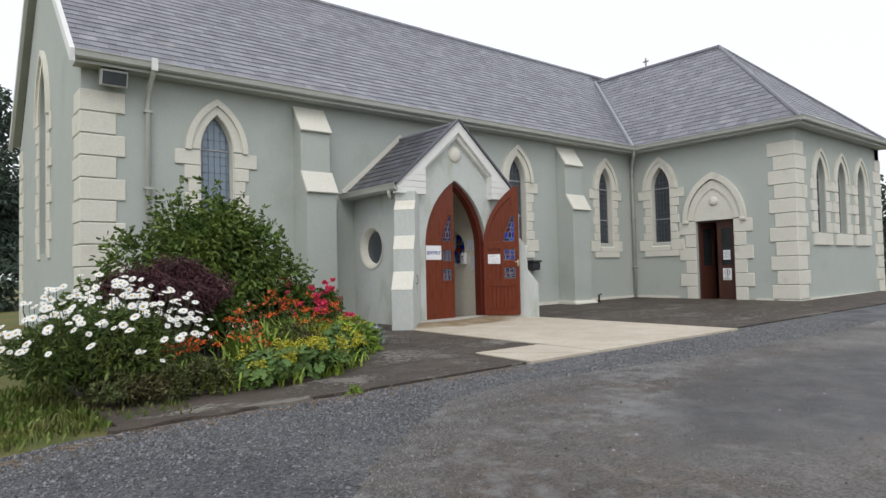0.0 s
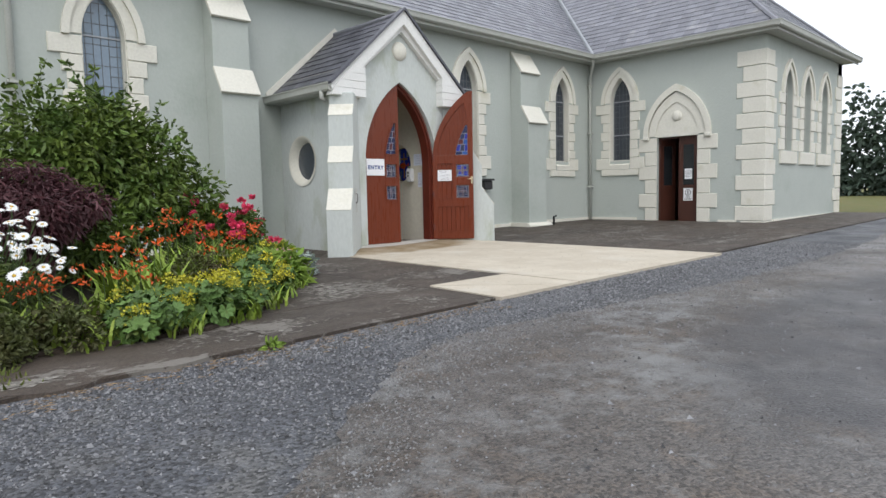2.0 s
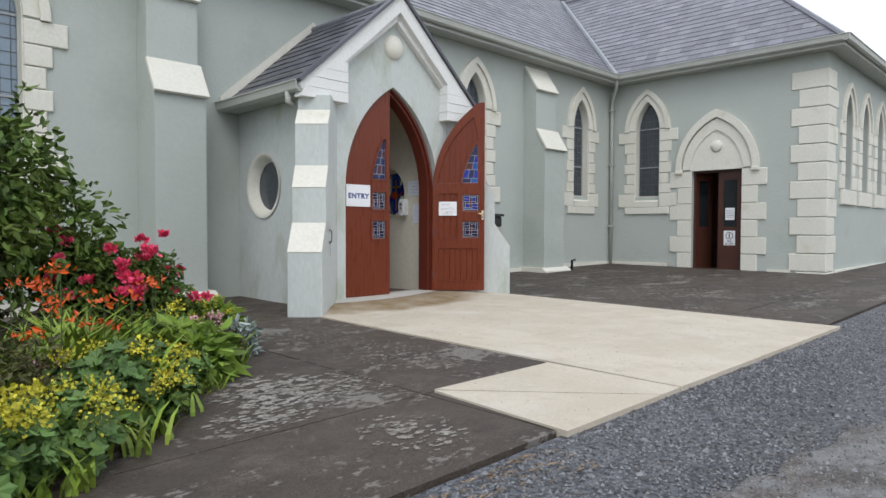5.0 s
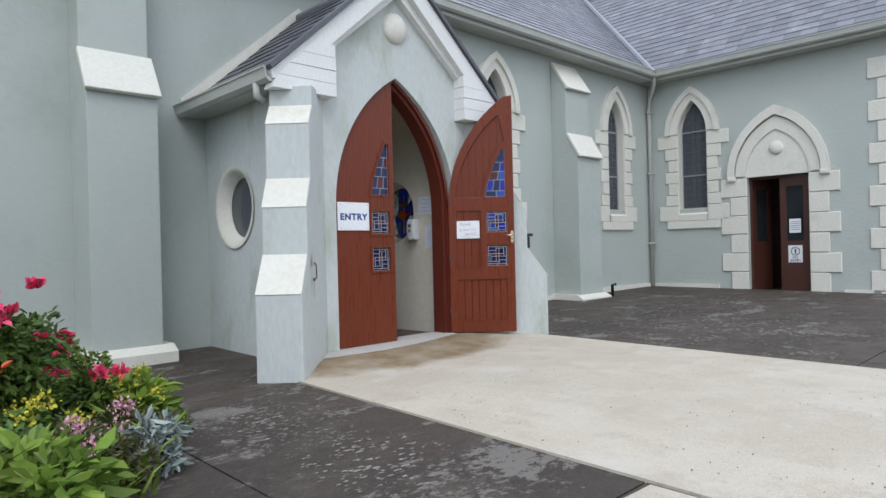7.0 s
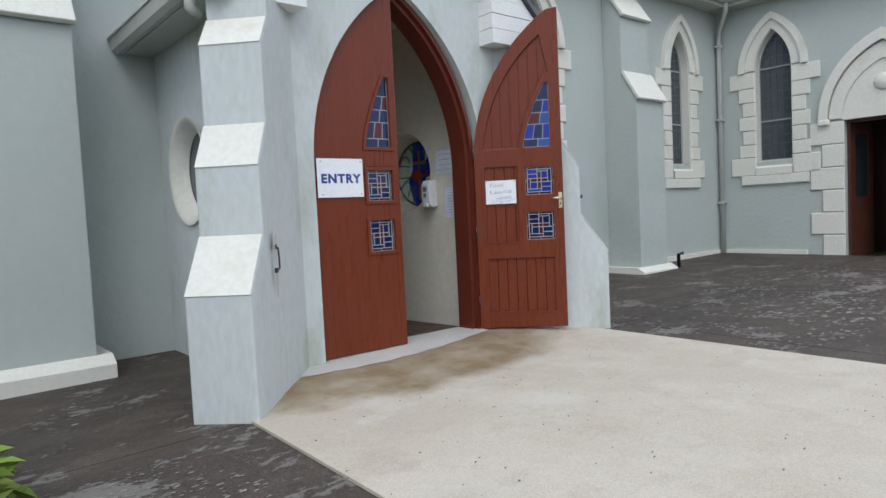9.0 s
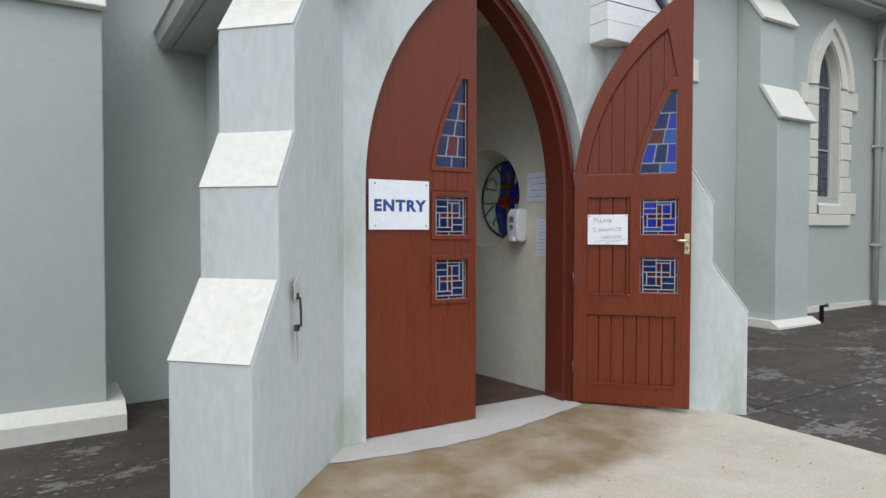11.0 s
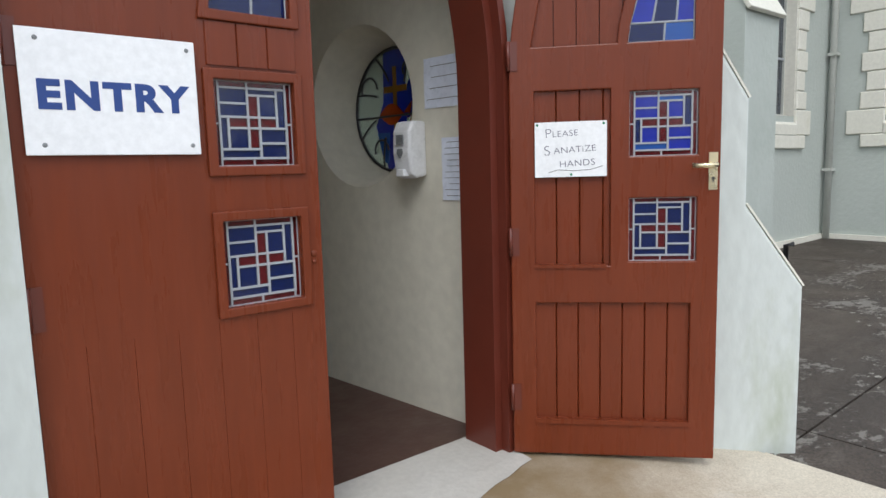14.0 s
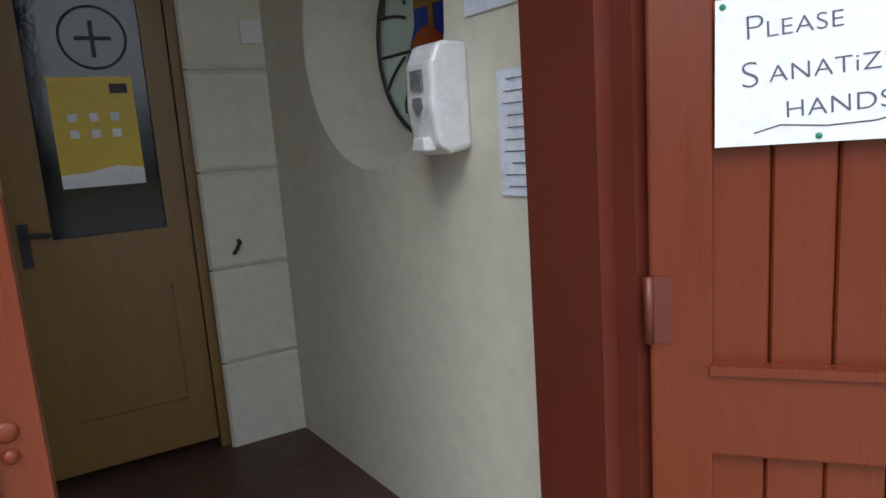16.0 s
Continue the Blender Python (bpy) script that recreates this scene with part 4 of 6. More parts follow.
part("filler_patch", Build(HM).prism(filler, -0.002, 0.0025), WHITECONC, boot, "pale mortar filler round the hook")

# porch inside
structure("floor_porch", Build().box((PC - 0.97, PF + 0.12, -0.3), (PC + 0.97, 0.45, -0.035)), FLOORPAINT, "dark red painted porch floor", "floor")
IRM = plane((-8.45, 0.0, 0), Vector((0.105, -0.9945, 0)).normalized(), (0, 0, 1))
lining = Build(IRM).prism(rect(-0.02, -0.3, 1.715, 3.2), 0, 0.02, [circle(RIY, RIZ, 0.42, 40)])
structure("wall_porch_inner_east", lining, INNER, "cream plaster inside the porch", "wall")
structure("wall_porch_inner_west", Build().box((PC - 0.97, PF + 0.28, -0.3), (PC - 0.94, -0.002, 3.2)), INNER, "cream plaster inside the porch", "wall")
structure("ceiling_porch", Build().box((PC - 1.2, PF + 0.3, 3.0), (PC + 1.2, -0.002, 3.06)), INNER, "cream porch ceiling", "ceiling")
structure("wall_porch_front_lining", Build(plane((PC, PF + 0.295, 0), (1, 0, 0), (0, 0, 1))).prism([(-0.95, -0.3), (0.95, -0.3), (0.95, 3.0), (-0.95, 3.0)], 0, 0.012, [lancet(0, DA + 0.045, -0.29, DZS, DRISE + 0.05, 16)]), INNER, "cream plaster around the doorway inside", "wall")

# stained round window seen from inside
ro = thing("window_12", (-8.3, -RIY, RIZ), "round stained glass window with cross and fish in the porch", "window", "round porch windows", "structure")
GO = 0.26          # depth of the glass behind the plaster
n = 40
tun = Build(IRM)
vs = [(RIY + du + r * math.cos(2 * math.pi * j / n), RIZ + r * math.sin(2 * math.pi * j / n), w) for r, w, du in ((0.42, 0.021, 0), (0.405, 0.0, 0), (0.35, -GO, -0.02)) for j in range(n)]
tun.add(vs, [(i * n + j, i * n + (j + 1) % n, (i + 1) * n + (j + 1) % n, (i + 1) * n + j) for i in range(2) for j in range(n)])
smooth(part("reveal", tun, INNER, ro))
GC = RIY - 0.02
part("pane", Build(IRM).prism(circle(GC, RIZ, 0.35), -GO - 0.006, -GO), PANES[4], ro, "pale clear glass")
blue = Build(IRM).prism([(GC - 0.07, RIZ - 0.335), (GC + 0.08, RIZ - 0.33), (GC + 0.09, RIZ - 0.05), (GC + 0.19, RIZ - 0.02), (GC + 0.24, RIZ + 0.12), (GC + 0.17, RIZ + 0.22), (GC + 0.09, RIZ + 0.12), (GC + 0.08, RIZ + 0.335), (GC - 0.09, RIZ + 0.325), (GC - 0.10, RIZ + 0.05), (GC - 0.17, RIZ - 0.08)], -GO, -GO + 0.004)
part("pane", blue, PANES[0], ro, "deep blue glass")
part("pane", Build(IRM).prism([(GC - 0.16, RIZ - 0.12), (GC - 0.05, RIZ - 0.12), (GC - 0.07, RIZ - 0.3), (GC - 0.11, RIZ - 0.28)], -GO + 0.001, -GO + 0.005), PANES[3], ro)
fish = [(GC - 0.13 + 0.20 * k / 8, RIZ - 0.02 + 0.06 * math.sin(math.pi * k / 8)) for k in range(9)] + [(GC + 0.14, RIZ + 0.04), (GC + 0.12, RIZ - 0.02), (GC + 0.14, RIZ - 0.07)] + [(GC - 0.13 + 0.20 * k / 8, RIZ - 0.02 - 0.06 * math.sin(math.pi * k / 8)) for k in range(8, 0, -1)]
part("pane", Build(IRM).prism(fish, -GO + 0.004, -GO + 0.009), PANES[5], ro, "orange fish of glass")
part("pane", Build(IRM).box((GC - 0.09, RIZ + 0.10, -GO + 0.004), (GC + 0.10, RIZ + 0.135, -GO + 0.008)).box((GC - 0.012, RIZ - 0.28, -GO + 0.0045), (GC + 0.018, RIZ + 0.24, -GO + 0.0075)), PANES[6], ro, "amber cross of glass")
cames = Build(IRM)
for a0 in range(8):
    a = 2 * math.pi * a0 / 8 + 0.3
    cames.tube([(GC + r * math.cos(a + 1.2 * (r - 0.2)), RIZ + r * math.sin(a + 1.2 * (r - 0.2)), -GO + 0.008) for r in (0.17, 0.22, 0.28, 0.345)], 0.006, 6)
for r, k in ((0.07, 3), (0.06, 5), (0.06, 1), (0.06, 7)):
    cx, cy = GC + 0.25 * math.cos(k * 0.8 + 0.2), RIZ + 0.25 * math.sin(k * 0.8 + 0.2)
    cames.tube([(cx + r * math.cos(q * 0.5), cy + r * math.sin(q * 0.5), -GO + 0.008) for q in range(8)], 0.006, 6)
cames.tube([(GC + 0.34 * math.cos(q * math.pi / 16), RIZ + 0.34 * math.sin(q * math.pi / 16), -GO + 0.006) for q in range(33)], 0.009, 6)
cames.tube([(GC - 0.34, RIZ - 0.03, -GO + 0.008), (GC + 0.34, RIZ - 0.03, -GO + 0.008)], 0.006, 6)
part("lead_lines", cames, IRON, ro)

# hand gel dispenser and papers on the inner wall
dp = thing("soap_dispenser", IRM @ Vector((1.25, 1.14, 0.02)), "white plastic hand gel dispenser on the porch wall", "dispenser")
case = Build(IRM).prism([(0.02, 1.15), (0.09, 1.14), (0.125, 1.16), (0.14, 1.26), (0.135, 1.36), (0.11, 1.41), (0.02, 1.41)], -0.06, 0.06)
for i, p in enumerate(case.v):
    q = IRM.inverted() @ Vector(p)
    case.v[i] = tuple(IRM @ Vector((1.25 + q.z, q.y, q.x)))
soften(part("case", case, PLASTIC, dp), 0.018, 3)
FR = plane(IRM @ Vector((1.25, 0, 0.144)), IRM.to_3x3() @ Vector((1, 0, 0)), (0, 0, 1))
part("window", Build(FR).box((-0.02, 1.30, -0.004), (0.025, 1.345, 0.003)), GREYPLASTIC, dp, "dark level window")
part("badge", Build(FR).prism([(0, 1.235), (0.02, 1.26), (0.016, 1.28), (-0.016, 1.28), (-0.02, 1.26)], -0.004, 0.002), GREYPLASTIC, dp)
soften(part("lever", Build(FR).prism([(-0.03, 1.15), (0.03, 1.15), (0.024, 1.185), (-0.024, 1.185)], -0.03, 0.006), PLASTIC, dp), 0.006)


def notice(name, u0, v0, u1, v1, label, rows, material=WETPAPER):
    t = thing(name, IRM @ Vector((u0, v0, 0.02)), label, "notice", "papers in the porch")
    b = Build(IRM)
    k = 6
    rnd = random.Random(int(100 * u0))
    b.add([(u0 + (u1 - u0) * i / k, v0 + (v1 - v0) * j / k, 0.0225 + 0.004 * rnd.random()) for i in range(k + 1) for j in range(k + 1)],
          [(i * (k + 1) + j, (i + 1) * (k + 1) + j, (i + 1) * (k + 1) + j + 1, i * (k + 1) + j + 1) for i in range(k) for j in range(k)])
    smooth(part("sheet", b, material, t))
    pr = Build(IRM)
    for i in range(rows):
        v = v1 - (v1 - v0) * (i + 0.8) / (rows + 0.6)
        w = rnd.uniform(0.55, 0.9) * (u1 - u0)
        c = (u0 + u1) / 2
        pr.box((c - w / 2, v - 0.0011, 0.0268), (c + w / 2, v + 0.0011, 0.0274))
    part("print", pr, BLACKINK, t)["kind"] = "stuff"


notice("notice", 1.41, 1.035, 1.615, 1.325, "crinkled white notice in a plastic sleeve below the dispenser", 10)
notice("notice", 1.305, 1.465, 1.60, 1.695, "curling white notice with handwriting beside the round window", 4)
notice("notice", 1.55, 1.37, 1.615, 1.45, "small white label near the door jamb", 2)

# inner door to the nave with stone reveal
jamb = thing("door_surround", (-8.65, 0, 0), "cream painted block surround of the inner door", "surround", kind="structure")
for k in range(6):
    z0 = -0.05 + 0.392 * k - 0.01
    block(plane((0, 0, 0), (1, 0, 0), (0, 0, 1)), -8.785, z0, -8.44, z0 + 0.384, jamb, 0.012, INNER, "stone")
    block(plane((0, 0, 0), (1, 0, 0), (0, 0, 1)), -10.1, z0, -9.73, z0 + 0.384, jamb, 0.012, INNER, "stone")
structure("wall_over_inner_door", Build().box((-10.2, -0.012, 2.31), (-8.3, -0.001, 3.0)), INNER, "cream plaster above the inner door", "wall")
idr = thing("door_3", (PC, 0.08, 0), "closed ochre brown inner door with glazed upper panel", "door", kind="structure")
IDM = plane((PC, 0.03, 0), (1, 0, 0), (0, 0, 1))
part("frame", Build(IDM).prism(rect(-0.48, -0.05, 0.48, 2.15), -0.09, 0.0, [rect(-0.195, -0.04, 0.43, 2.1)]), BROWN, idr)
part("leaf", Build(IDM).prism(rect(-0.19, 0.0, 0.427, 2.097), -0.075, -0.03, [rect(-0.05, 0.91, 0.34, 1.97), rect(-0.07, 0.2, 0.33, 0.69)]), BROWN, idr)
part("panel", Build(IDM).box((-0.08, 0.19, -0.065), (0.34, 0.70, -0.045)), BROWN, idr)
part("pane", Build(IDM).box((-0.06, 0.90, -0.058), (0.35, 1.98, -0.05)), DARKGLASS, idr)
hd = part("handle", Build(IDM).box((-0.155, 0.82, -0.03), (-0.12, 0.98, -0.022)), IRON, idr)
smooth(part("lever", Build(IDM).tube([(-0.138, 0.94, -0.025), (-0.138, 0.94, 0.02), (-0.05, 0.935, 0.025)], 0.009, 8), IRON, hd))
ps = thing("poster", (-9.1, 0.08, 1.1), "yellow printed poster behind the inner door glass", "poster")
part("sheet", Build(IDM).box((0.01, 1.09, -0.049), (0.29, 1.49, -0.046)), YELLOW, ps)
part("foot", Build(IDM).prism([(0.01, 1.09), (0.29, 1.09), (0.29, 1.15), (0.2, 1.165), (0.1, 1.145), (0.01, 1.14)], -0.046, -0.0445), PAPER, ps, "white lower band")
for r in range(2):
    for c in range(3):
        part("pictogram", Build(IDM).box((0.06 + 0.07 * c, 1.27 + 0.06 * r, -0.0459), (0.09 + 0.07 * c, 1.30 + 0.06 * r, -0.0447)), PAPER, ps)
part("corner", Build(IDM).box((0.21, 1.43, -0.0459), (0.27, 1.465, -0.0447)), BLACKINK, ps)
st = thing("round_sticker", (-9.07, 0.08, 1.62), "round grey emblem sticker on the inner door glass", "sticker")
part("disc", Build(IDM).prism(circle(0.18, 1.63, 0.125), -0.0495, -0.047), DARKGLASS, st)
part("ring", Build(IDM).prism(circle(0.18, 1.63, 0.115), -0.047, -0.0455, [circle(0.18, 1.63, 0.105)]), BLACKINK, st)
part("mark", Build(IDM).box((0.12, 1.62, -0.047), (0.24, 1.635, -0.0455)).box((0.17, 1.56, -0.0468), (0.185, 1.69, -0.0457)), BLACKINK, st)
hk = thing("cabin_hook", (-8.67, -0.01, 0.81), "small iron hook on the inner door surround", "hook")
smooth(part("hook", Build().tube([(-8.66, -0.012, 0.83), (-8.66, -0.04, 0.825), (-8.675, -0.045, 0.80), (-8.69, -0.04, 0.78)], 0.008, 7), IRON, hk))
sw = thing("light_switch", (-8.52, -0.015, 1.62), "white light switch on the porch wall", "switch")
soften(part("plate", Build().box((-8.56, -0.024, 1.60), (-8.475, -0.012, 1.69)), PLASTIC, sw), 0.004)

# ---- entrance doors ----
PATTERN = [(0, 0, .08, .5), (0, .5, .08, 1), (.92, 0, 1, .5), (.92, .5, 1, 1), (.08, 0, .48, .09), (.48, 0, .92, .09), (.08, .92, .43, 1), (.43, .92, .92, 1),
           (.08, .74, .43, .92), (.08, .58, .43, .74), (.43, .84, .8, .92), (.43, .58, .57, .84), (.57, .58, .8, .84), (.8, .45, .92, .92), (.18, .45, .43, .58), (.43, .45, .57, .58),
           (.57, .45, .8, .58), (.08, .2, .18, .58), (.18, .2, .43, .45), (.43, .2, .57, .45), (.08, .09, .57, .2), (.57, .27, .92, .45), (.57, .09, .92, .27)]
TINTS = "22222222003201222102300"


def stained(m, u0, v0, u1, v1, w, parent, bright=False):
    lead = Build(m)
    done = set()
    for (a, b, c, d), tint in zip(PATTERN, TINTS):
        k = int(tint)
        # Blues swapped for the dark tint where no daylight shows through the panes.
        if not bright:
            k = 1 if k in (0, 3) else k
        x0, y0, x1, y1 = u0 + a * (u1 - u0), v0 + b * (v1 - v0), u0 + c * (u1 - u0), v0 + d * (v1 - v0)
        part("pane", Build(m).box((x0 + 0.001, y0 + 0.001, w - 0.005), (x1 - 0.001, y1 - 0.001, w)), PANES[k], parent)
        e = 0.003
        for p, q in (((x0, y0), (x1, y0)), ((x1, y0), (x1, y1)), ((x0, y1), (x1, y1)), ((x0, y0), (x0, y1))):
            key = (round(p[0], 3), round(p[1], 3), round(q[0], 3), round(q[1], 3))
            if key in done:
                continue
            done.add(key)
            k = len(done) * 0.00006
            lead.box((p[0] - e - k * 0.1, p[1] - e - k * 0.1, w - 0.008 - k), (q[0] + e + k * 0.1, q[1] + e + k * 0.1, w + 0.002 + k))
    part("lead_lines", lead, LEAD, parent)


def stained_top(m, poly, w, parent, u0, v0, u1, v1, tints=(1, 3, 0, 1, 0, 2, 3, 1, 0, 1, 3, 0)):
    """The curved upper light: upright panes cut by its edge."""
    edge = lambda v: u0 + (u1 - u0) * 0.83 * ((v - v0) / (v1 - v0)) ** 1.45
    lead = Build(m)
    rows = [v0, v0 + 0.07, v0 + 0.2, v0 + 0.3, v0 + 0.41, v1]
    i = 0
    for r in range(len(rows) - 1):
        a, b = rows[r], rows[r + 1]
        cuts = [0.0, 0.55, 1.0] if r % 2 == 0 else [0.0, 0.35, 0.72, 1.0]
        if r >= 3:
            cuts = [0.0, 0.6, 1.0] if r == 3 else [0.0, 1.0]
        for c, d in zip(cuts, cuts[1:]):
            la, lb = edge(a), edge(b)
            q = [(la + (u1 - la) * c, a), (la + (u1 - la) * d, a), (lb + (u1 - lb) * d, b), (lb + (u1 - lb) * c, b)]
            part("pane", Build(m).prism(q, w - 0.005, w), PANES[tints[i % 12]], parent)
            i += 1
            for p, s in zip(q, q[1:] + q[:1]):
                lead.tube([(p[0], p[1], w), (s[0], s[1], w)], 0.004, 5)
    part("lead_lines", lead, LEAD, parent)


LEAFW = 0.782
arc_l = [p for p in arch(0.787, 0.823, DZS, DRISE + 0.03, 16) if p[0] <= 0.757]
CLOSEDPOLY = [(-0.036, 0.012), (0.757, 0.012), (0.757, arc_l[0][1] + 0.02)] + arc_l
arc_r = [p for p in arch(0.79, 0.775, DZS, DRISE, 16) if p[0] <= 0.785]
LEAFPOLY = [(0.015, 0.012), (0.80, 0.012), (0.80, arc_r[0][1] + 0.012)] + arc_r
inner_arc = [p for p in arch(LEAFW + 0.005, LEAFW - 0.095, DZS, DRISE - 0.17, 16) if p[0] <= 0.70 and p[1] > 1.70]
CURVE = [(0.46 + 0.24 * 0.83 * s ** 1.45, 1.63 + 0.56 * s) for s in (1.0, 0.85, 0.7, 0.55, 0.4, 0.25, 0.12, 0.0)]
TOPGLASS = [(0.46, 1.63), (0.70, 1.63), (0.70, 2.19)] + CURVE[:-1]
TOPBOARD = [(0.10, 1.63), (0.42, 1.63)] + [(u - 0.04, v + 0.01) for u, v in CURVE[::-1][1:]] + [(0.655, 2.26), (0.70, 2.28)] + inner_arc
GL1, GL2 = rect(0.468, 0.805, 0.718, 1.05), rect(0.468, 1.208, 0.718, 1.452)


def boards(m, u0, v0, u1, v1, n, w0, w1, parent, g=0.004, e=0.001):
    for k in range(n):
        a, b = u0 + (u1 - u0) * k / n, u0 + (u1 - u0) * (k + 1) / n
        part("board", Build(m).add([(a, v0, w0), (b, v0, w0), (b, v1, w0), (a, v1, w0), (a + e, v0, w1 - g), (a + g, v0, w1), (b - g, v0, w1), (b - e, v0, w1 - g), (a + e, v1, w1 - g), (a + g, v1, w1), (b - g, v1, w1), (b - e, v1, w1 - g)],
                                [(4, 5, 9, 8), (5, 6, 10, 9), (6, 7, 11, 10), (0, 1, 2, 3), (0, 4, 8, 3), (7, 1, 2, 11)]), RED, parent)


def bead(m, poly, grow, w0, w1, parent):
    c = Vector((sum(p[0] for p in poly) / len(poly), sum(p[1] for p in poly) / len(poly)))
    out = []
    for i in range(len(poly)):
        p, q, r = Vector(poly[i - 1]), Vector(poly[i]), Vector(poly[(i + 1) % len(poly)])
        n1, n2 = Vector(((q - p).y, -(q - p).x)).normalized(), Vector(((r - q).y, -(r - q).x)).normalized()
        k = n1 + n2
        out.append(tuple(q + k * (grow / max(0.4, k.dot(n1)))))
    soften(part("bead", Build(m).prism(out, w0, w1, [poly]), RED, parent), 0.004)


def hinge_at(m, v, parent, du=0.0):
    m = m @ Matrix.Translation((du, 0, 0))
    h = part("hinge", Build(m).box((-0.004, v - 0.055, -0.002), (0.028, v + 0.055, 0.004)), OLDRED, parent)
    smooth(part("knuckle", Build(m).tube([(-0.006, v - 0.055, 0.005), (-0.006, v + 0.055, 0.005)], 0.008, 8), OLDRED, h))


# the closed leaf
ML = plane((-10.038, -1.958, 0), (1, 0, 0), (0, 0, 1))
d1 = thing("door_1", (-10.04, -1.96, 0), "closed red-brown boarded church door leaf with stained glass lights", "door", "entrance doors", "structure")
upper = [(-0.036, 0.76), (0.757, 0.76)] + CLOSEDPOLY[2:]
part("frame", Build(ML).prism(upper, -0.045, 0, [rect(0.445, 0.80, 0.685, 1.05), rect(0.445, 1.205, 0.685, 1.445), [(u - 0.015, v) for u, v in TOPGLASS]]), RED, d1)
boards(ML, -0.036, 0.012, 0.757, 0.76, 7, -0.045, 0.0, d1, 0.0008, 0.0002)
boards(ML, 0.43, 1.482, 0.70, 1.598, 3, 0.0, 0.005, d1, 0.003)
# Dark tints here stand for panes without light behind them.
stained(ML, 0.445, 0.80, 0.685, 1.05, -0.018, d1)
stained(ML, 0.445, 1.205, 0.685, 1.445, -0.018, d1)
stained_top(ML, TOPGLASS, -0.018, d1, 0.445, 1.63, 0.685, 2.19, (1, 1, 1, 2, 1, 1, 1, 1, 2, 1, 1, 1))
for poly in (rect(0.445, 0.80, 0.685, 1.05), rect(0.445, 1.205, 0.685, 1.445), [(u - 0.015, v) for u, v in TOPGLASS]):
    bead(ML, poly, 0.028, 0.0, 0.012, d1)
for v in (0.22, 0.87, 1.50):
    hinge_at(ML, v, d1, -0.033)
smooth(part("key_cover", Build(ML).dome((0.728, 0.93, 0), 0.011, 0.006), RED, d1))
smooth(part("key_cover", Build(ML).dome((0.728, 0.905, 0), 0.008, 0.007), RED, d1))
en = thing("entry_sign", (-9.82, -1.97, 1.24), "white sign lettered ENTRY in blue on the closed door", "sign")
soften(part("board", Build(ML).box((-0.010, 1.238, 0.0125), (0.396, 1.533, 0.0165)), PAPER, en), 0.003)
words("ENTRY", ML @ Matrix.Translation((0.194, 1.35, 0.0168)), 0.092, INK, en, bold=0.0042, wide=1.10, gap=1.16)
for u, v in ((0.03, 1.51), (0.375, 1.51), (0.03, 1.262), (0.375, 1.262)):
    part("screw", Build(ML).dome((u, v, 0.0165), 0.006, 0.003, 8, 2), GREYPLASTIC, en)

# the opened leaf
MR = plane((-8.455, -1.955, 0), Vector((0.675, -0.738, 0)).normalized(), (0, 0, 1))
d2 = thing("door_1", (-8.45, -1.95, 0), "opened red-brown panelled church door leaf with stained glass lights", "door", "entrance doors", "structure")
soften(part("frame", Build(MR).prism(LEAFPOLY, -0.05, 0, [rect(0.11, 0.16, 0.70, 0.64), rect(0.11, 0.79, 0.398, 1.465), GL1, GL2, TOPGLASS, TOPBOARD]), RED, d2), 0.005, 2)
boards(MR, 0.105, 0.15, 0.705, 0.65, 7, -0.046, -0.020, d2)
boards(MR, 0.372, 0.78, 0.403, 1.47, 1, -0.046, -0.020, d2)
boards(MR, 0.105, 0.78, 0.372, 1.47, 3, -0.046, -0.020, d2)


def strip(poly, a, b):
    """The part of a polygon between two uprights."""
    for side, at in ((1, a), (-1, b)):
        out = []
        for (x0, y0), (x1, y1) in zip(poly, poly[1:] + poly[:1]):
            i0, i1 = side * (x0 - at) >= 0, side * (x1 - at) >= 0
            if i0:
                out.append((x0, y0))
            if i0 != i1:
                f = (at - x0) / (x1 - x0)
                out.append((at, y0 + f * (y1 - y0)))
        poly = out
    return poly


for k in range(7):
    q = strip(TOPBOARD, 0.1 + 0.6 * k / 7 + 0.002, 0.1 + 0.6 * (k + 1) / 7 - 0.002)
    if len(q) > 2:
        part("board", Build(MR).prism(q, -0.046, -0.022), RED, d2)
part("backing", Build(MR).prism([(u, v) for u, v in TOPBOARD], -0.049, -0.044), RED, d2)
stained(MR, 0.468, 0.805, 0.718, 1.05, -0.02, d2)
# Vivid blues here put the daylight behind the panes into their colour.
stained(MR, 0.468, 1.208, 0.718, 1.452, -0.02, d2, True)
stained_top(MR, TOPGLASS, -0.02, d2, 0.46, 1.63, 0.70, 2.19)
part("ledge", Build(MR).box((0.105, 0.143, -0.02), (0.705, 0.163, 0.008)).box((0.105, 0.78, -0.02), (0.385, 0.795, 0.008)), RED, d2)
for v in (0.25, 0.885, 1.60):
    hinge_at(MR, v, d2, 0.02)
MH = MR @ Matrix.Translation((0.032, 0, 0))
hp = part("handle_plate", Build(MH).box((0.725, 1.075, 0.0), (0.757, 1.215, 0.005)), CHROME, d2, "brass lever handle plate")
smooth(part("lever", Build(MH).tube([(0.741, 1.168, 0.0), (0.741, 1.168, 0.045), (0.72, 1.166, 0.05), (0.655, 1.168, 0.048)], [0.011, 0.011, 0.010, 0.009], 10), CHROME, hp))
part("keyhole", Build(MH).prism(circle(0.741, 1.118, 0.006, 10), 0.005, 0.0056).box((0.739, 1.102, 0.005), (0.743, 1.118, 0.0055)), IRON, hp)
sg = thing("sanitise_notice", MR @ Vector((0.25, 1.14, 0)), "white handwritten notice pinned on the opened door", "notice")
part("sheet", Build(MR).box((0.112, 1.137, 0.001), (0.384, 1.347, 0.003)), PAPER, sg)
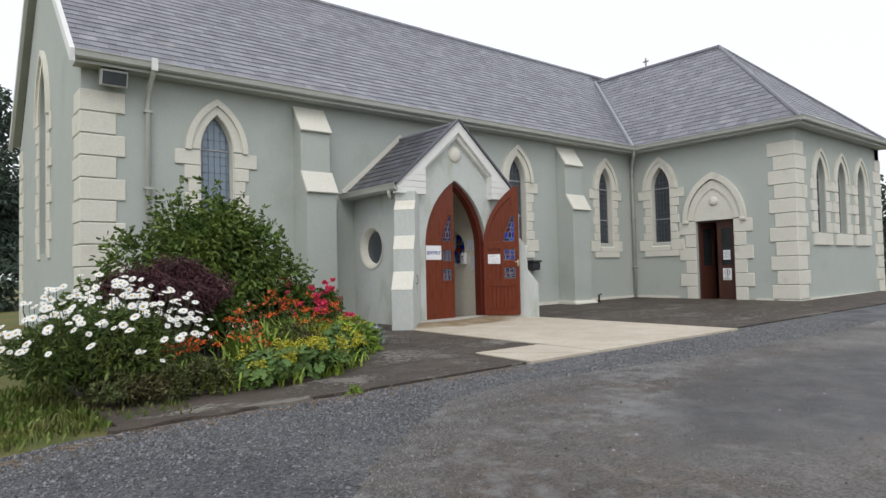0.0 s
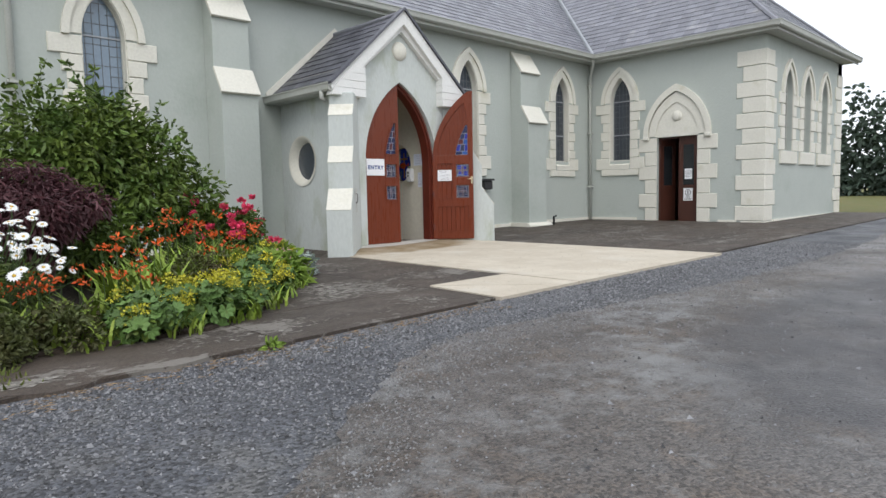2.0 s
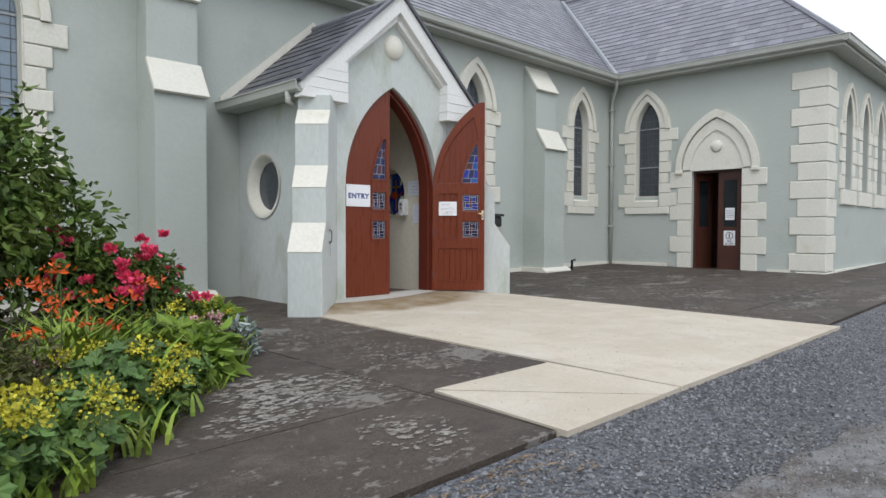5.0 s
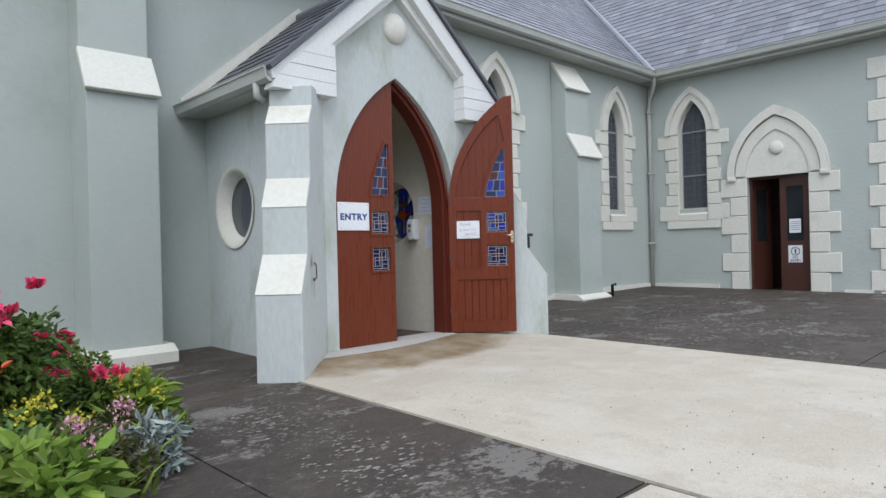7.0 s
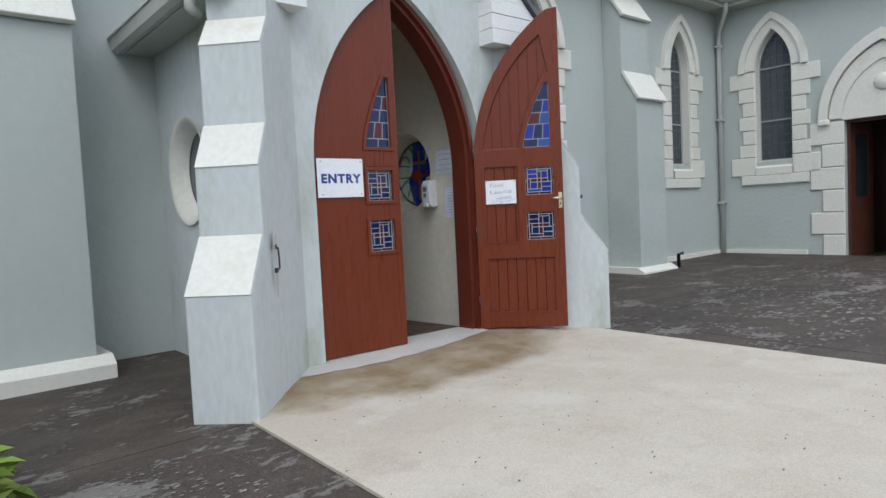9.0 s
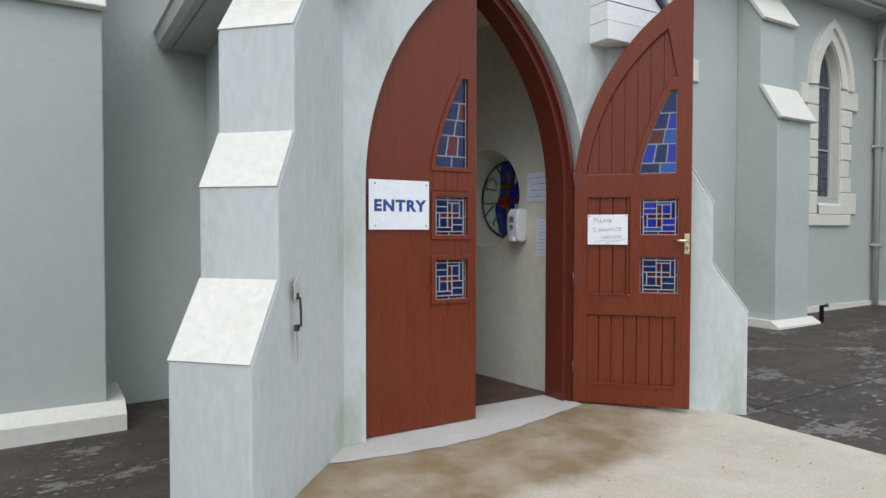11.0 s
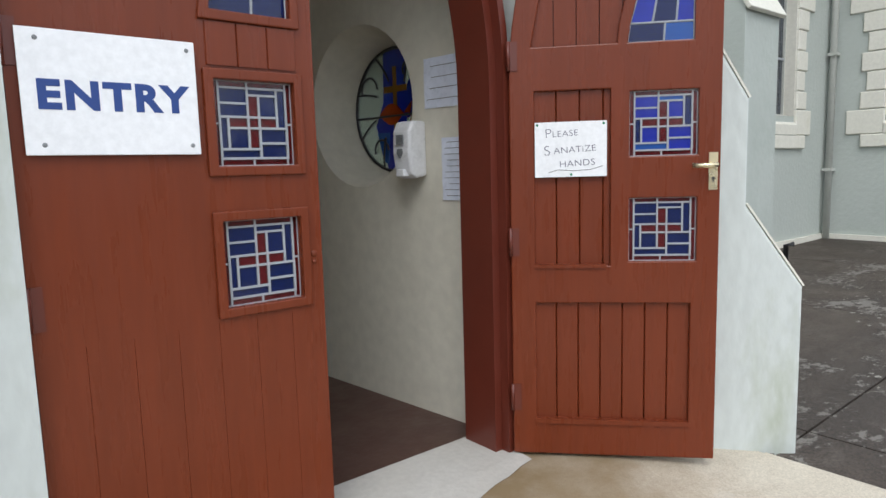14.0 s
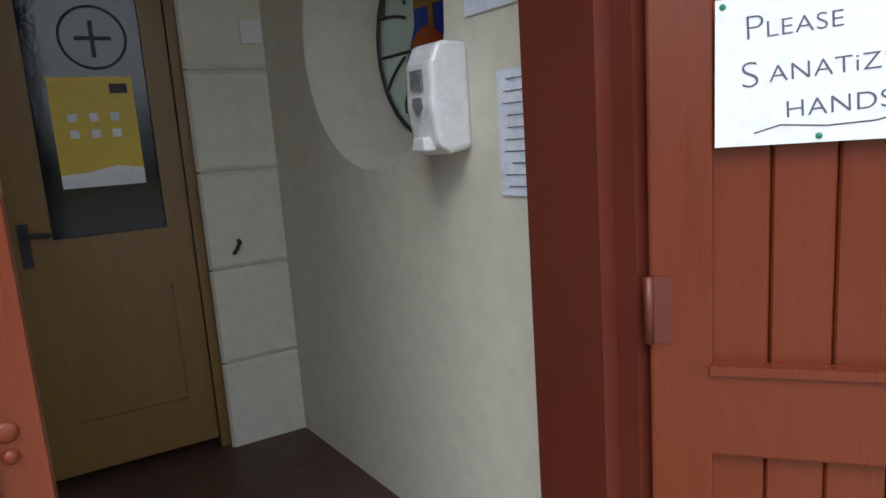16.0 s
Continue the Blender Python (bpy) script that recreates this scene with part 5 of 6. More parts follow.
PEN = mat("thin_dark_pen", (0.10, 0.10, 0.15), 0.6, bump=0)
for txt, u, v, h in (("P", 0.150, 1.287, 0.050), ("LEASE", 0.178, 1.289, 0.033), ("S", 0.146, 1.220, 0.054), ("ANATiZE", 0.184, 1.226, 0.034), ("HANDS", 0.205, 1.174, 0.035)):
    words(txt, MR @ Matrix.Translation((u, v, 0.0033)) @ Matrix.Rotation(radians(3), 4, "Z"), h, PEN, sg, align="LEFT", bold=-0.0011 if len(txt) == 1 else -0.0004, wide=1.12, gap=1.05)
part("flourish", Build(MR).tube([(0.165, 1.155, 0.0035), (0.20, 1.165, 0.0035), (0.26, 1.16, 0.0035), (0.32, 1.163, 0.0035), (0.37, 1.176, 0.0035)], 0.0011, 5), BLACKINK, sg)
for u, v in ((0.122, 1.337), (0.372, 1.337), (0.25, 1.146)):
    part("pin", Build(MR).dome((u, v, 0.003), 0.005, 0.005, 8, 2), GREENPIN, sg)

# frame lining of the doorway
fr = thing("door_frame", (PC, PF + 0.1, 0), "dark red pointed timber door frame", "frame", kind="structure")
part("lining", Build(PFRONT).prism(lancet(0, DA + 0.035, -0.03, DZS, DRISE + 0.045, 16), -0.283, -0.095, [lancet(0, DA - 0.03, -0.02, DZS, DRISE - 0.03, 16)]), OLDRED, fr)
part("outer_edge", Build(PFRONT).prism(lancet(0, DA + 0.038, -0.03, DZS, DRISE + 0.048, 16), -0.094, -0.052, [lancet(0, DA + 0.006, -0.02, DZS, DRISE + 0.012, 16)]), OLDRED, fr)

# ---- paving ----
pav = thing("pavement", (-8, -3.5, -0.15), "dark weathered concrete paving with pale lichen patches", "pavement", kind="structure")
cuts_x = [-16.9, -14.7, -12.38, -9.6, -7.2, -4.6, -2.2, 0.0]
cuts_y = [-7.0, -5.95, -2.62, 0.0]
for i in range(len(cuts_x) - 1):
    for j in range(3):
        x0, x1, y0, y1 = cuts_x[i] + 0.006, cuts_x[i + 1] - 0.006, cuts_y[j] + 0.006, cuts_y[j + 1] - 0.006
        part("slab", sheet([(x0, y0), (x1, y0), (x1, y1), (x0, y1)], 0.02, thick=0.1), OLDCONC, pav)
part("slab", sheet([(0.0, -7.0), (6, -7.0), (6, TE), (0.0, TE)], 0.02, thick=0.1), OLDCONC, pav)
kerb = Build()
rnd = random.Random(5)
n = 24
pts = [(-17.0 + 2.35 * k / n, -7.0 - 0.05 * math.sin(k * 0.9) - rnd.uniform(0, 0.04)) for k in range(n + 1)]
kerb.add([(x, y, level(x, y) + 0.026) for x, y in pts] + [(x, -6.9, level(x, -6.9) + 0.026) for x, y in pts] + [(x, y - 0.01, level(x, y) - 0.05) for x, y in pts],
         [(k, k + 1, n + 2 + k, n + 1 + k) for k in range(n)] + [(2 * n + 2 + k, 2 * n + 3 + k, k + 1, k) for k in range(n)])
part("broken_edge", kerb, OLDCONC, pav)
ap = thing("apron", (-9.3, -5, -0.15), "pale new concrete apron before the porch", "pavement", kind="structure")
part("slab", sheet([(-11.07, -7.08), (-7.5, -7.16), (-7.58, -2.6), (-10.95, -2.6)], 0.036, thick=0.14), NEWCONC, ap)
part("slab", sheet([(-12.38, -7.06), (-11.35, -7.075), (-12.30, -5.97)], 0.034, thick=0.14), NEWCONC, ap)
part("slab", sheet([(-11.335, -7.075), (-11.085, -7.078), (-11.085, -6.0), (-12.28, -5.95)], 0.034, thick=0.14), NEWCONC, ap)


def ramp_z(x, y):
    s = max(0.0, min(1.0, (y + 2.95) / 0.85))
    s = s * s * (3 - 2 * s)
    e = max(0.0, min(1.0, (1.66 - abs(x - PC)) / 0.35))
    return level(x, y) + 0.030 + s * e * 0.055


rampb = Build()
nu, nv = 30, 18
rampb.add([(PC - 1.69 + 3.36 * i / nu, -3.0 + 1.06 * j / nv, ramp_z(PC - 1.69 + 3.36 * i / nu, -3.0 + 1.06 * j / nv)) for i in range(nu + 1) for j in range(nv + 1)],
          [(i * (nv + 1) + j, (i + 1) * (nv + 1) + j, (i + 1) * (nv + 1) + j + 1, i * (nv + 1) + j + 1) for i in range(nu) for j in range(nv)])
smooth(part("ramp", rampb, NEWCONC, ap, "brown-stained concrete ramp up to the doorway"))
th = Build()
arcp = [(PC - 1.22 + 2.05 * k / 24, -2.05 - 0.19 * math.sin(math.pi * min(1.0, 0.14 + k / 27)) + 0.007 * math.sin(k * 1.9)) for k in range(25)]
back_y = lambda x: -1.70 if abs(x - PC) < 0.84 else -2.01
th.add([(x, y, ramp_z(x, y) + 0.004) for x, y in arcp] + [(x, -1.985, 0.006) for x, y in arcp] + [(x, back_y(x), 0.0055) for x, y in arcp],
       [(k, k + 1, 26 + k, 25 + k) for k in range(24)] + [(25 + k, 26 + k, 51 + k, 50 + k) for k in range(24)])
part("threshold", th, WHITECONC, ap, "whitened concrete threshold")
lamp = thing("wall_box", (-4.85, -0.12, 1.1), "black weatherproof box on the nave wall", "box")
soften(part("case", Build().box((-5.0, -0.22, 0.98), (-4.7, -0.002, 1.2)), IRON, lamp), 0.03)
part("lid", Build().box((-5.03, -0.25, 1.2), (-4.67, -0.002, 1.25)), IRON, lamp)
bs = thing("standpipe", (-2.75, -0.75, 0), "short dark standpipe beside the buttress", "pipe")
smooth(part("pipe", Build().tube([(-2.68, -0.62, -0.05), (-2.68, -0.62, 0.22), (-2.68, -0.70, 0.24)], 0.03, 8), IRON, bs))

# ---- plants ----
def leafmat(name, a, b, rough=0.55):
    return mat(name, a, rough, second=b, scale=2.5, amount=0.9, grain=30, bump=0.1, per_piece=0.4, spec=0.3)


L_SHRUB = leafmat("shrub_leaf", (0.062, 0.112, 0.020), (0.15, 0.20, 0.035))
L_PURPLE = leafmat("purple_leaf", (0.065, 0.024, 0.030), (0.105, 0.042, 0.048))
L_DAISY = leafmat("daisy_leaf", (0.07, 0.115, 0.022), (0.13, 0.16, 0.035))
L_SWORD = leafmat("sword_leaf", (0.16, 0.25, 0.03), (0.24, 0.29, 0.05))
L_BROAD = leafmat("broad_leaf", (0.085, 0.155, 0.042), (0.12, 0.20, 0.05))
L_LANCE = leafmat("lance_leaf", (0.15, 0.24, 0.035), (0.22, 0.29, 0.05))
L_BRONZE = leafmat("bronze_leaf", (0.085, 0.075, 0.03), (0.075, 0.11, 0.03))
L_YELLOW = leafmat("yellow_leaf", (0.52, 0.47, 0.04), (0.38, 0.38, 0.04))
L_CONIFER = leafmat("conifer_needles", (0.060, 0.085, 0.066), (0.08, 0.115, 0.08), 0.7)
L_FAR = leafmat("far_leaf", (0.045, 0.075, 0.03), (0.06, 0.09, 0.035), 0.7)
L_SILVER = leafmat("silver_leaf", (0.32, 0.36, 0.34), (0.24, 0.30, 0.27))
P_WHITE = mat("white_petal", (0.82, 0.83, 0.82), 0.6, bump=0.02)
P_EYE = mat("yellow_flower_eye", (0.62, 0.40, 0.03), 0.7, bump=0.2)
P_ORANGE = mat("orange_petal", (0.62, 0.085, 0.012), 0.5, second=(0.70, 0.16, 0.01), per_piece=0.2, bump=0.02)
P_PINK = mat("crimson_pink_petal", (0.72, 0.05, 0.14), 0.5, second=(0.80, 0.13, 0.24), per_piece=0.25, bump=0.02)
BARK = mat("bark", (0.065, 0.045, 0.032), 0.9, second=(0.09, 0.07, 0.05), grain=40, bump=0.6)
STEM = mat("green_stem", (0.06, 0.10, 0.03), 0.7, bump=0.05)


def foliage(points, normals, size, seed, ratio=0.5, droop=0.2, jitter=0.7):
    """Folded leaf blades at the given places."""
    g = np.random.default_rng(seed)
    n = len(points)
    d = normals + g.normal(0, jitter, (n, 3))
    d /= np.linalg.norm(d, axis=1)[:, None] + 1e-9
    d[:, 2] -= droop
    s = np.cross(d, g.normal(0, 1, (n, 3)))
    s /= np.linalg.norm(s, axis=1)[:, None] + 1e-9
    k = np.cross(s, d)
    l = size * g.uniform(0.6, 1.3, (n, 1))
    w = l * ratio * 0.5
    up = k * l * 0.16
    v = np.stack([points, points + d * l * 0.32 + s * w * 0.9 + up * 0.8, points + d * l * 0.68 + s * w * 0.8 + up * 0.6, points + d * l - k * l * 0.08,
                  points + d * l * 0.68 - s * w * 0.8 + up * 0.6, points + d * l * 0.32 - s * w * 0.9 + up * 0.8], 1).reshape(-1, 3)
    f = [q for i in range(n) for q in ((6 * i, 6 * i + 1, 6 * i + 2, 6 * i + 3), (6 * i, 6 * i + 3, 6 * i + 4, 6 * i + 5))]
    b = Build()
    b.v, b.f = [tuple(p) for p in v.tolist()], f
    return b


def lobed_leaves(points, normals, size, seed):
    """Round cupped leaves with a scalloped rim."""
    g = np.random.default_rng(seed)
    b = Build()
    for p, q in zip(points, normals):
        q = Vector(q.tolist()) + Vector(g.normal(0, 0.35, 3).tolist()) + Vector((0, 0, 0.5))
        m = Matrix.Translation(Vector(p.tolist())) @ Vector((0, 0, 1)).rotation_difference(q).to_matrix().to_4x4() @ Matrix.Rotation(float(g.uniform(0, 6.28)), 4, "Z")
        r = size * float(g.uniform(0.6, 1.25))
        rim = [(r * (1.0 if j % 2 else 0.74) * math.cos(0.35 + 5.6 * j / 14), r * (1.0 if j % 2 else 0.74) * math.sin(0.35 + 5.6 * j / 14), r * (0.30 if j % 2 else 0.14)) for j in range(15)]
        b.m = m
        b.add([(0, 0, 0)] + rim, [(0, j + 1, j + 2) for j in range(14)])
    return b


def clumps(lobes, n, seed, shell=0.55):
    """Places and outward ways in a cloud of uneven lobes (x, y, z, rx, ry, rz)."""
    g = np.random.default_rng(seed)
    lobes = np.array(lobes, float)
    vol = lobes[:, 3] * lobes[:, 4] + lobes[:, 4] * lobes[:, 5]
    pick = g.choice(len(lobes), n, p=vol / vol.sum())
    d = g.normal(0, 1, (n, 3))
    d /= np.linalg.norm(d, axis=1)[:, None]
    r = g.uniform(shell, 1.0, (n, 1)) * (1 + 0.10 * np.sin(7 * d[:, :1] + 3 * pick[:, None]) + 0.08 * np.sin(11 * d[:, 2:]))
    return lobes[pick, :3] + d * r * lobes[pick, 3:], d


def lobed(cx, cy, cz, rx, ry, rz, n, seed, low=-0.6):
    g = random.Random(seed)
    out = [(cx, cy, cz, rx * 0.7, ry * 0.7, rz * 0.75)]
    for _ in range(n):
        a, b = g.uniform(0, 6.283), g.uniform(low, 1.0)
        c = math.sqrt(max(0, 1 - b * b))
        k = g.uniform(0.5, 0.75)
        q = g.uniform(0.26, 0.42)
        out.append((cx + rx * k * c * math.cos(a), cy + ry * k * c * math.sin(a), cz + rz * k * b, rx * q, ry * q, rz * q))
    return out


def stems(base, lobes, r, seed):
    g = random.Random(seed)
    b = Build()
    x, y, z = base
    for lx, ly, lz, rx, ry, rz in lobes:
        m = ((x + lx) / 2 + g.uniform(-0.1, 0.1) * rx, (y + ly) / 2 + g.uniform(-0.1, 0.1) * ry, z + (lz - z) * 0.55)
        b.tube([(x + g.uniform(-1, 1) * r * 2, y + g.uniform(-1, 1) * r * 2, z), m, (lx, ly, lz)], [r, r * 0.7, r * 0.3], 6, False)
    return b


bed_z = -0.2
bed = sheet([(-16.9, -6.0), (-14.9, -6.2), (-13.95, -5.6), (-12.5, -3.5), (-12.28, -2.3), (-12.35, -0.7), (-16.6, -0.7)], 0.05, thick=0.2)
structure("flower_bed", bed, SOIL, "dark soil bed along the nave wall", "ground")


def shrub(name, lobes, n, size, leaf, label, category, seed, base, ratio=0.5, droop=0.2, shell=0.5, group=""):
    t = thing(name, base, label, category, group)
    part("stem", stems(base, lobes, 0.02, seed), BARK, t)["kind"] = "stuff"
    p, d = clumps(lobes, n, seed, shell)
    keep = p[:, 2] > base[2] + 0.02
    tagged(part("foliage", foliage(p[keep], d[keep], size, seed, ratio, droop), leaf, t), "", "", "", "stuff")
    return t


main = lobed(-14.75, -3.0, 0.85, 1.35, 0.95, 1.15, 26, 3) + [(-15.3, -3.0, 1.75, 0.4, 0.4, 0.5), (-14.7, -2.9, 1.75, 0.35, 0.4, 0.45), (-14.1, -3.1, 1.4, 0.5, 0.5, 0.45), (-13.75, -3.2, 0.9, 0.4, 0.5, 0.5), (-15.9, -3.0, 1.2, 0.45, 0.5, 0.4)]
sh = shrub("green_shrub", main, 14500, 0.09, L_SHRUB, "tall loose green garden shrub before the nave window", "shrub", 3, (-14.75, -3.0, bed_z))
g = random.Random(8)
sprigs = Build()
spts, sdir = [], []
for k in range(46):
    lx, ly, lz, rx, ry, rz = main[g.randrange(len(main))]
    if lz < 1.0:
        continue
    dx, dy = g.uniform(-0.25, 0.25), g.uniform(-0.25, 0.25)
    h = g.uniform(0.25, 0.45)
    p0 = Vector((lx, ly, lz + rz * 0.6))
    p1 = p0 + Vector((dx, dy, h))
    sprigs.tube([p0, p0.lerp(p1, 0.6) + Vector((0, 0, 0.03)), p1], [0.006, 0.004, 0.002], 5, False)
    for q in range(26):
        spts.append(tuple(p0.lerp(p1, g.random())))
        sdir.append((g.uniform(-1, 1), g.uniform(-1, 1), g.uniform(0, 1)))
part("sprig", sprigs, STEM, sh)["kind"] = "stuff"
tagged(part("sprig_leaves", foliage(np.array(spts), np.array(sdir), 0.10, 9, 0.4), L_SHRUB, sh), "", "", "", "stuff")
acer = lobed(-15.75, -4.25, 0.74, 0.80, 0.6, 0.50, 18, 11, -0.2)
shrub("purple_maple", acer, 9000, 0.07, L_PURPLE, "low spreading dark purple maple bush", "shrub", 11, (-15.65, -4.2, bed_z), 0.22, 0.5)
dz = lobed(-16.65, -5.25, 0.25, 0.85, 0.75, 0.55, 16, 21, -0.3)
daisy = shrub("daisy_clump", dz, 9000, 0.075, L_DAISY, "large clump of white ox-eye daisies in flower", "flowers", 21, (-16.65, -5.25, bed_z), 0.3)


def daisy_mesh():
    b = Build()
    for k in range(14):
        a = 2 * math.pi * k / 14
        c, s = math.cos(a), math.sin(a)
        c2, s2 = -s * 0.009, c * 0.009
        b.add([(0.008 * c, 0.008 * s, 0.004), (0.032 * c + c2, 0.032 * s + s2, 0.006), (0.05 * c, 0.05 * s, 0.0), (0.032 * c - c2, 0.032 * s - s2, 0.006)], [(0, 1, 2, 3)])
    return b.mesh("flower", P_WHITE)


dm = daisy_mesh()
eye = Build().dome((0, 0, 0.003), 0.013, 0.008, 8, 3).mesh("eye", P_EYE)
g = random.Random(31)
stalks = Build()
inv = chain(daisy).inverted()
for k in range(210):
    a, r = g.uniform(0, 6.283), math.sqrt(g.random())
    x, y = -16.65 + 1.05 * r * math.cos(a), -5.25 + 0.85 * r * math.sin(a)
    z = 0.30 + 0.68 * math.sqrt(max(0.02, 1 - r * r * 0.95)) + g.uniform(-0.3, 0.08)
    lean = Vector((g.uniform(-0.5, 0.3) + (x + 16.65) * 0.3 - 0.15, g.uniform(-0.7, 0.1) - 0.25, 0.75)).normalized()
    stalks.tube([(x * 0.7 - 16.65 * 0.3, y * 0.7 - 5.25 * 0.3, 0.1), (x, y, z - 0.08), (x, y, z)], 0.003, 4, False)
    m = Matrix.Translation((x, y, z)) @ Vector((0, 0, 1)).rotation_difference(lean).to_matrix().to_4x4() @ Matrix.Rotation(g.uniform(0, 6), 4, "Z") @ Matrix.Scale(g.uniform(0.6, 1.08), 4)
    for nm, me in (("flower", dm), ("flower_eye", eye)):
        o = new(nm, me)
        o.parent = daisy
        o.matrix_parent_inverse = inv
        o.matrix_basis = m
part("stalk", stalks, STEM, daisy)["kind"] = "stuff"


def blades(name, cx, cy, r, n, h, seed, label, flowers, petal, lw=0.018):
    t = thing(name, (cx, cy, bed_z), label, "flowers", "flowering perennials")
    g = random.Random(seed)
    b = Build()
    for _ in range(n):
        a, q = g.uniform(0, 6.283), r * math.sqrt(g.random())
        x, y = cx + q * math.cos(a), cy + q * math.sin(a)
        d = Vector((g.uniform(-1, 1), g.uniform(-1, 1), 0)).normalized()
        s = Vector((-d.y, d.x, 0)) * lw
        hh = h * g.uniform(0.6, 1.1)
        p = [Vector((x, y, bed_z)) + d * (0.5 * hh * f * f) + Vector((0, 0, hh * (f - 0.25 * f ** 3))) for f in (0, 0.35, 0.7, 1.0)]
        b.add([tuple(p[0] - s * 0.5), tuple(p[0] + s * 0.5), tuple(p[1] - s), tuple(p[1] + s), tuple(p[2] - s * 0.7), tuple(p[2] + s * 0.7), tuple(p[3])], [(0, 1, 3, 2), (2, 3, 5, 4), (4, 5, 6)])
    tagged(part("foliage", b, L_SWORD, t), "", "", "", "stuff")
    st = Build()
    for _ in range(flowers):
        a, q = g.uniform(0, 6.283), r * math.sqrt(g.random())
        x, y = cx + q * math.cos(a), cy + q * math.sin(a)
        z = bed_z + h * g.uniform(0.85, 1.2)
        st.tube([(x, y, bed_z + 0.2), (x, y, z)], 0.003, 4, False)
        pts, dr = [], []
        for k in range(10):
            pts.append((x + g.uniform(-0.06, 0.06), y + g.uniform(-0.06, 0.06), z + g.uniform(-0.03, 0.03)))
            dr.append((g.uniform(-1, 1), g.uniform(-1, 1), g.uniform(-0.2, 1)))
        part("flower_head", foliage(np.array(pts), np.array(dr), 0.045, g.randrange(9999), 0.45, 0, 0.3), petal, t)["kind"] = "stuff"
    part("stalk", st, STEM, t)["kind"] = "stuff"


blades("crocosmia", -15.0, -5.15, 0.38, 190, 0.72, 41, "orange crocosmia with sword-shaped leaves", 9, P_ORANGE)
blades("crocosmia", -14.35, -4.6, 0.45, 260, 0.80, 42, "orange crocosmia with sword-shaped leaves", 9, P_ORANGE)
blades("crocosmia", -13.75, -4.1, 0.40, 210, 0.70, 43, "orange crocosmia beside the rose bush", 9, P_ORANGE)
blades("crocosmia", -16.1, -5.7, 0.35, 80, 0.45, 49, "low orange-red flowering perennial among narrow leaves", 9, P_ORANGE)
blades("crocosmia", -15.45, -5.6, 0.35, 90, 0.48, 47, "low orange-red flowering perennial among sword leaves", 10, P_ORANGE)
blades("crocosmia", -14.1, -5.0, 0.35, 120, 0.62, 48, "orange crocosmia with sword-shaped leaves", 8, P_ORANGE)
blades("day_lily", -13.9, -4.85, 0.25, 70, 0.5, 44, "arching green day lily leaves at the bed edge", 0, P_ORANGE, 0.022)
blades("day_lily", -12.75, -3.85, 0.25, 60, 0.42, 46, "arching green strap leaves at the bed edge", 0, P_ORANGE, 0.02)
blades("day_lily", -12.75, -3.35, 0.22, 60, 0.45, 45, "arching green day lily leaves at the bed edge", 0, P_ORANGE, 0.02)

rosel = lobed(-13.4, -3.4, 0.36, 0.58, 0.5, 0.55, 14, 51)
rosebush = shrub("rose_bush", rosel, 5500, 0.06, L_SHRUB, "rose bush with crimson pink blooms", "shrub", 51, (-13.35, -3.35, bed_z))
for k, (x, y) in enumerate(((-15.7, -6.05), (-15.1, -6.1), (-14.55, -5.95), (-14.1, -5.6), (-13.75, -5.2), (-13.35, -4.75), (-12.95, -4.3))):
    blades("edging_plant", x, y, 0.22, 45, 0.30, 300 + k, "low tuft of narrow yellow-green leaves edging the bed", 0, P_ORANGE, 0.014)
weed = lobed(-14.86, -7.08, -0.16, 0.10, 0.06, 0.05, 3, 77)
shrub("weed", weed, 60, 0.06, L_LANCE, "small green weed in the pavement edge", "plant", 77, (-14.86, -7.08, -0.19), 0.5)
rosel2 = lobed(-12.7, -2.75, 0.12, 0.4, 0.35, 0.3, 8, 52)
rosebush2 = shrub("rose_bush", rosel2, 2000, 0.055, L_SHRUB, "small rose bush with pink blooms near the buttress", "shrub", 52, (-12.7, -2.75, bed_z))
g = random.Random(53)
for bush, (cx, cy, cz, rr, hh), n in ((rosebush, (-13.4, -3.4, 0.50, 0.52, 0.42), 30), (rosebush2, (-12.65, -2.95, 0.22, 0.3, 0.2), 4)):
    for k in range(n):
        a = g.uniform(2.2, 6.6)
        c = Vector((cx + rr * math.cos(a) * g.uniform(0.5, 1), cy + rr * math.sin(a) * g.uniform(0.5, 1), cz + g.uniform(-0.25, 1) * hh))
        pts = [tuple(c + Vector((g.uniform(-1, 1), g.uniform(-1, 1), g.uniform(-0.6, 0.8))) * 0.025) for _ in range(30)]
        part("rose", foliage(np.array(pts), np.array([tuple((Vector(p) - c) + Vector((0, -0.01, 0.02))) for p in pts]) * 30, 0.045, 600 + k, 0.85, 0, 0.35), P_PINK, bush)


P_BLUSH = mat("pale_pink_petal", (0.75, 0.42, 0.50), 0.6, per_piece=0.2, bump=0.02)


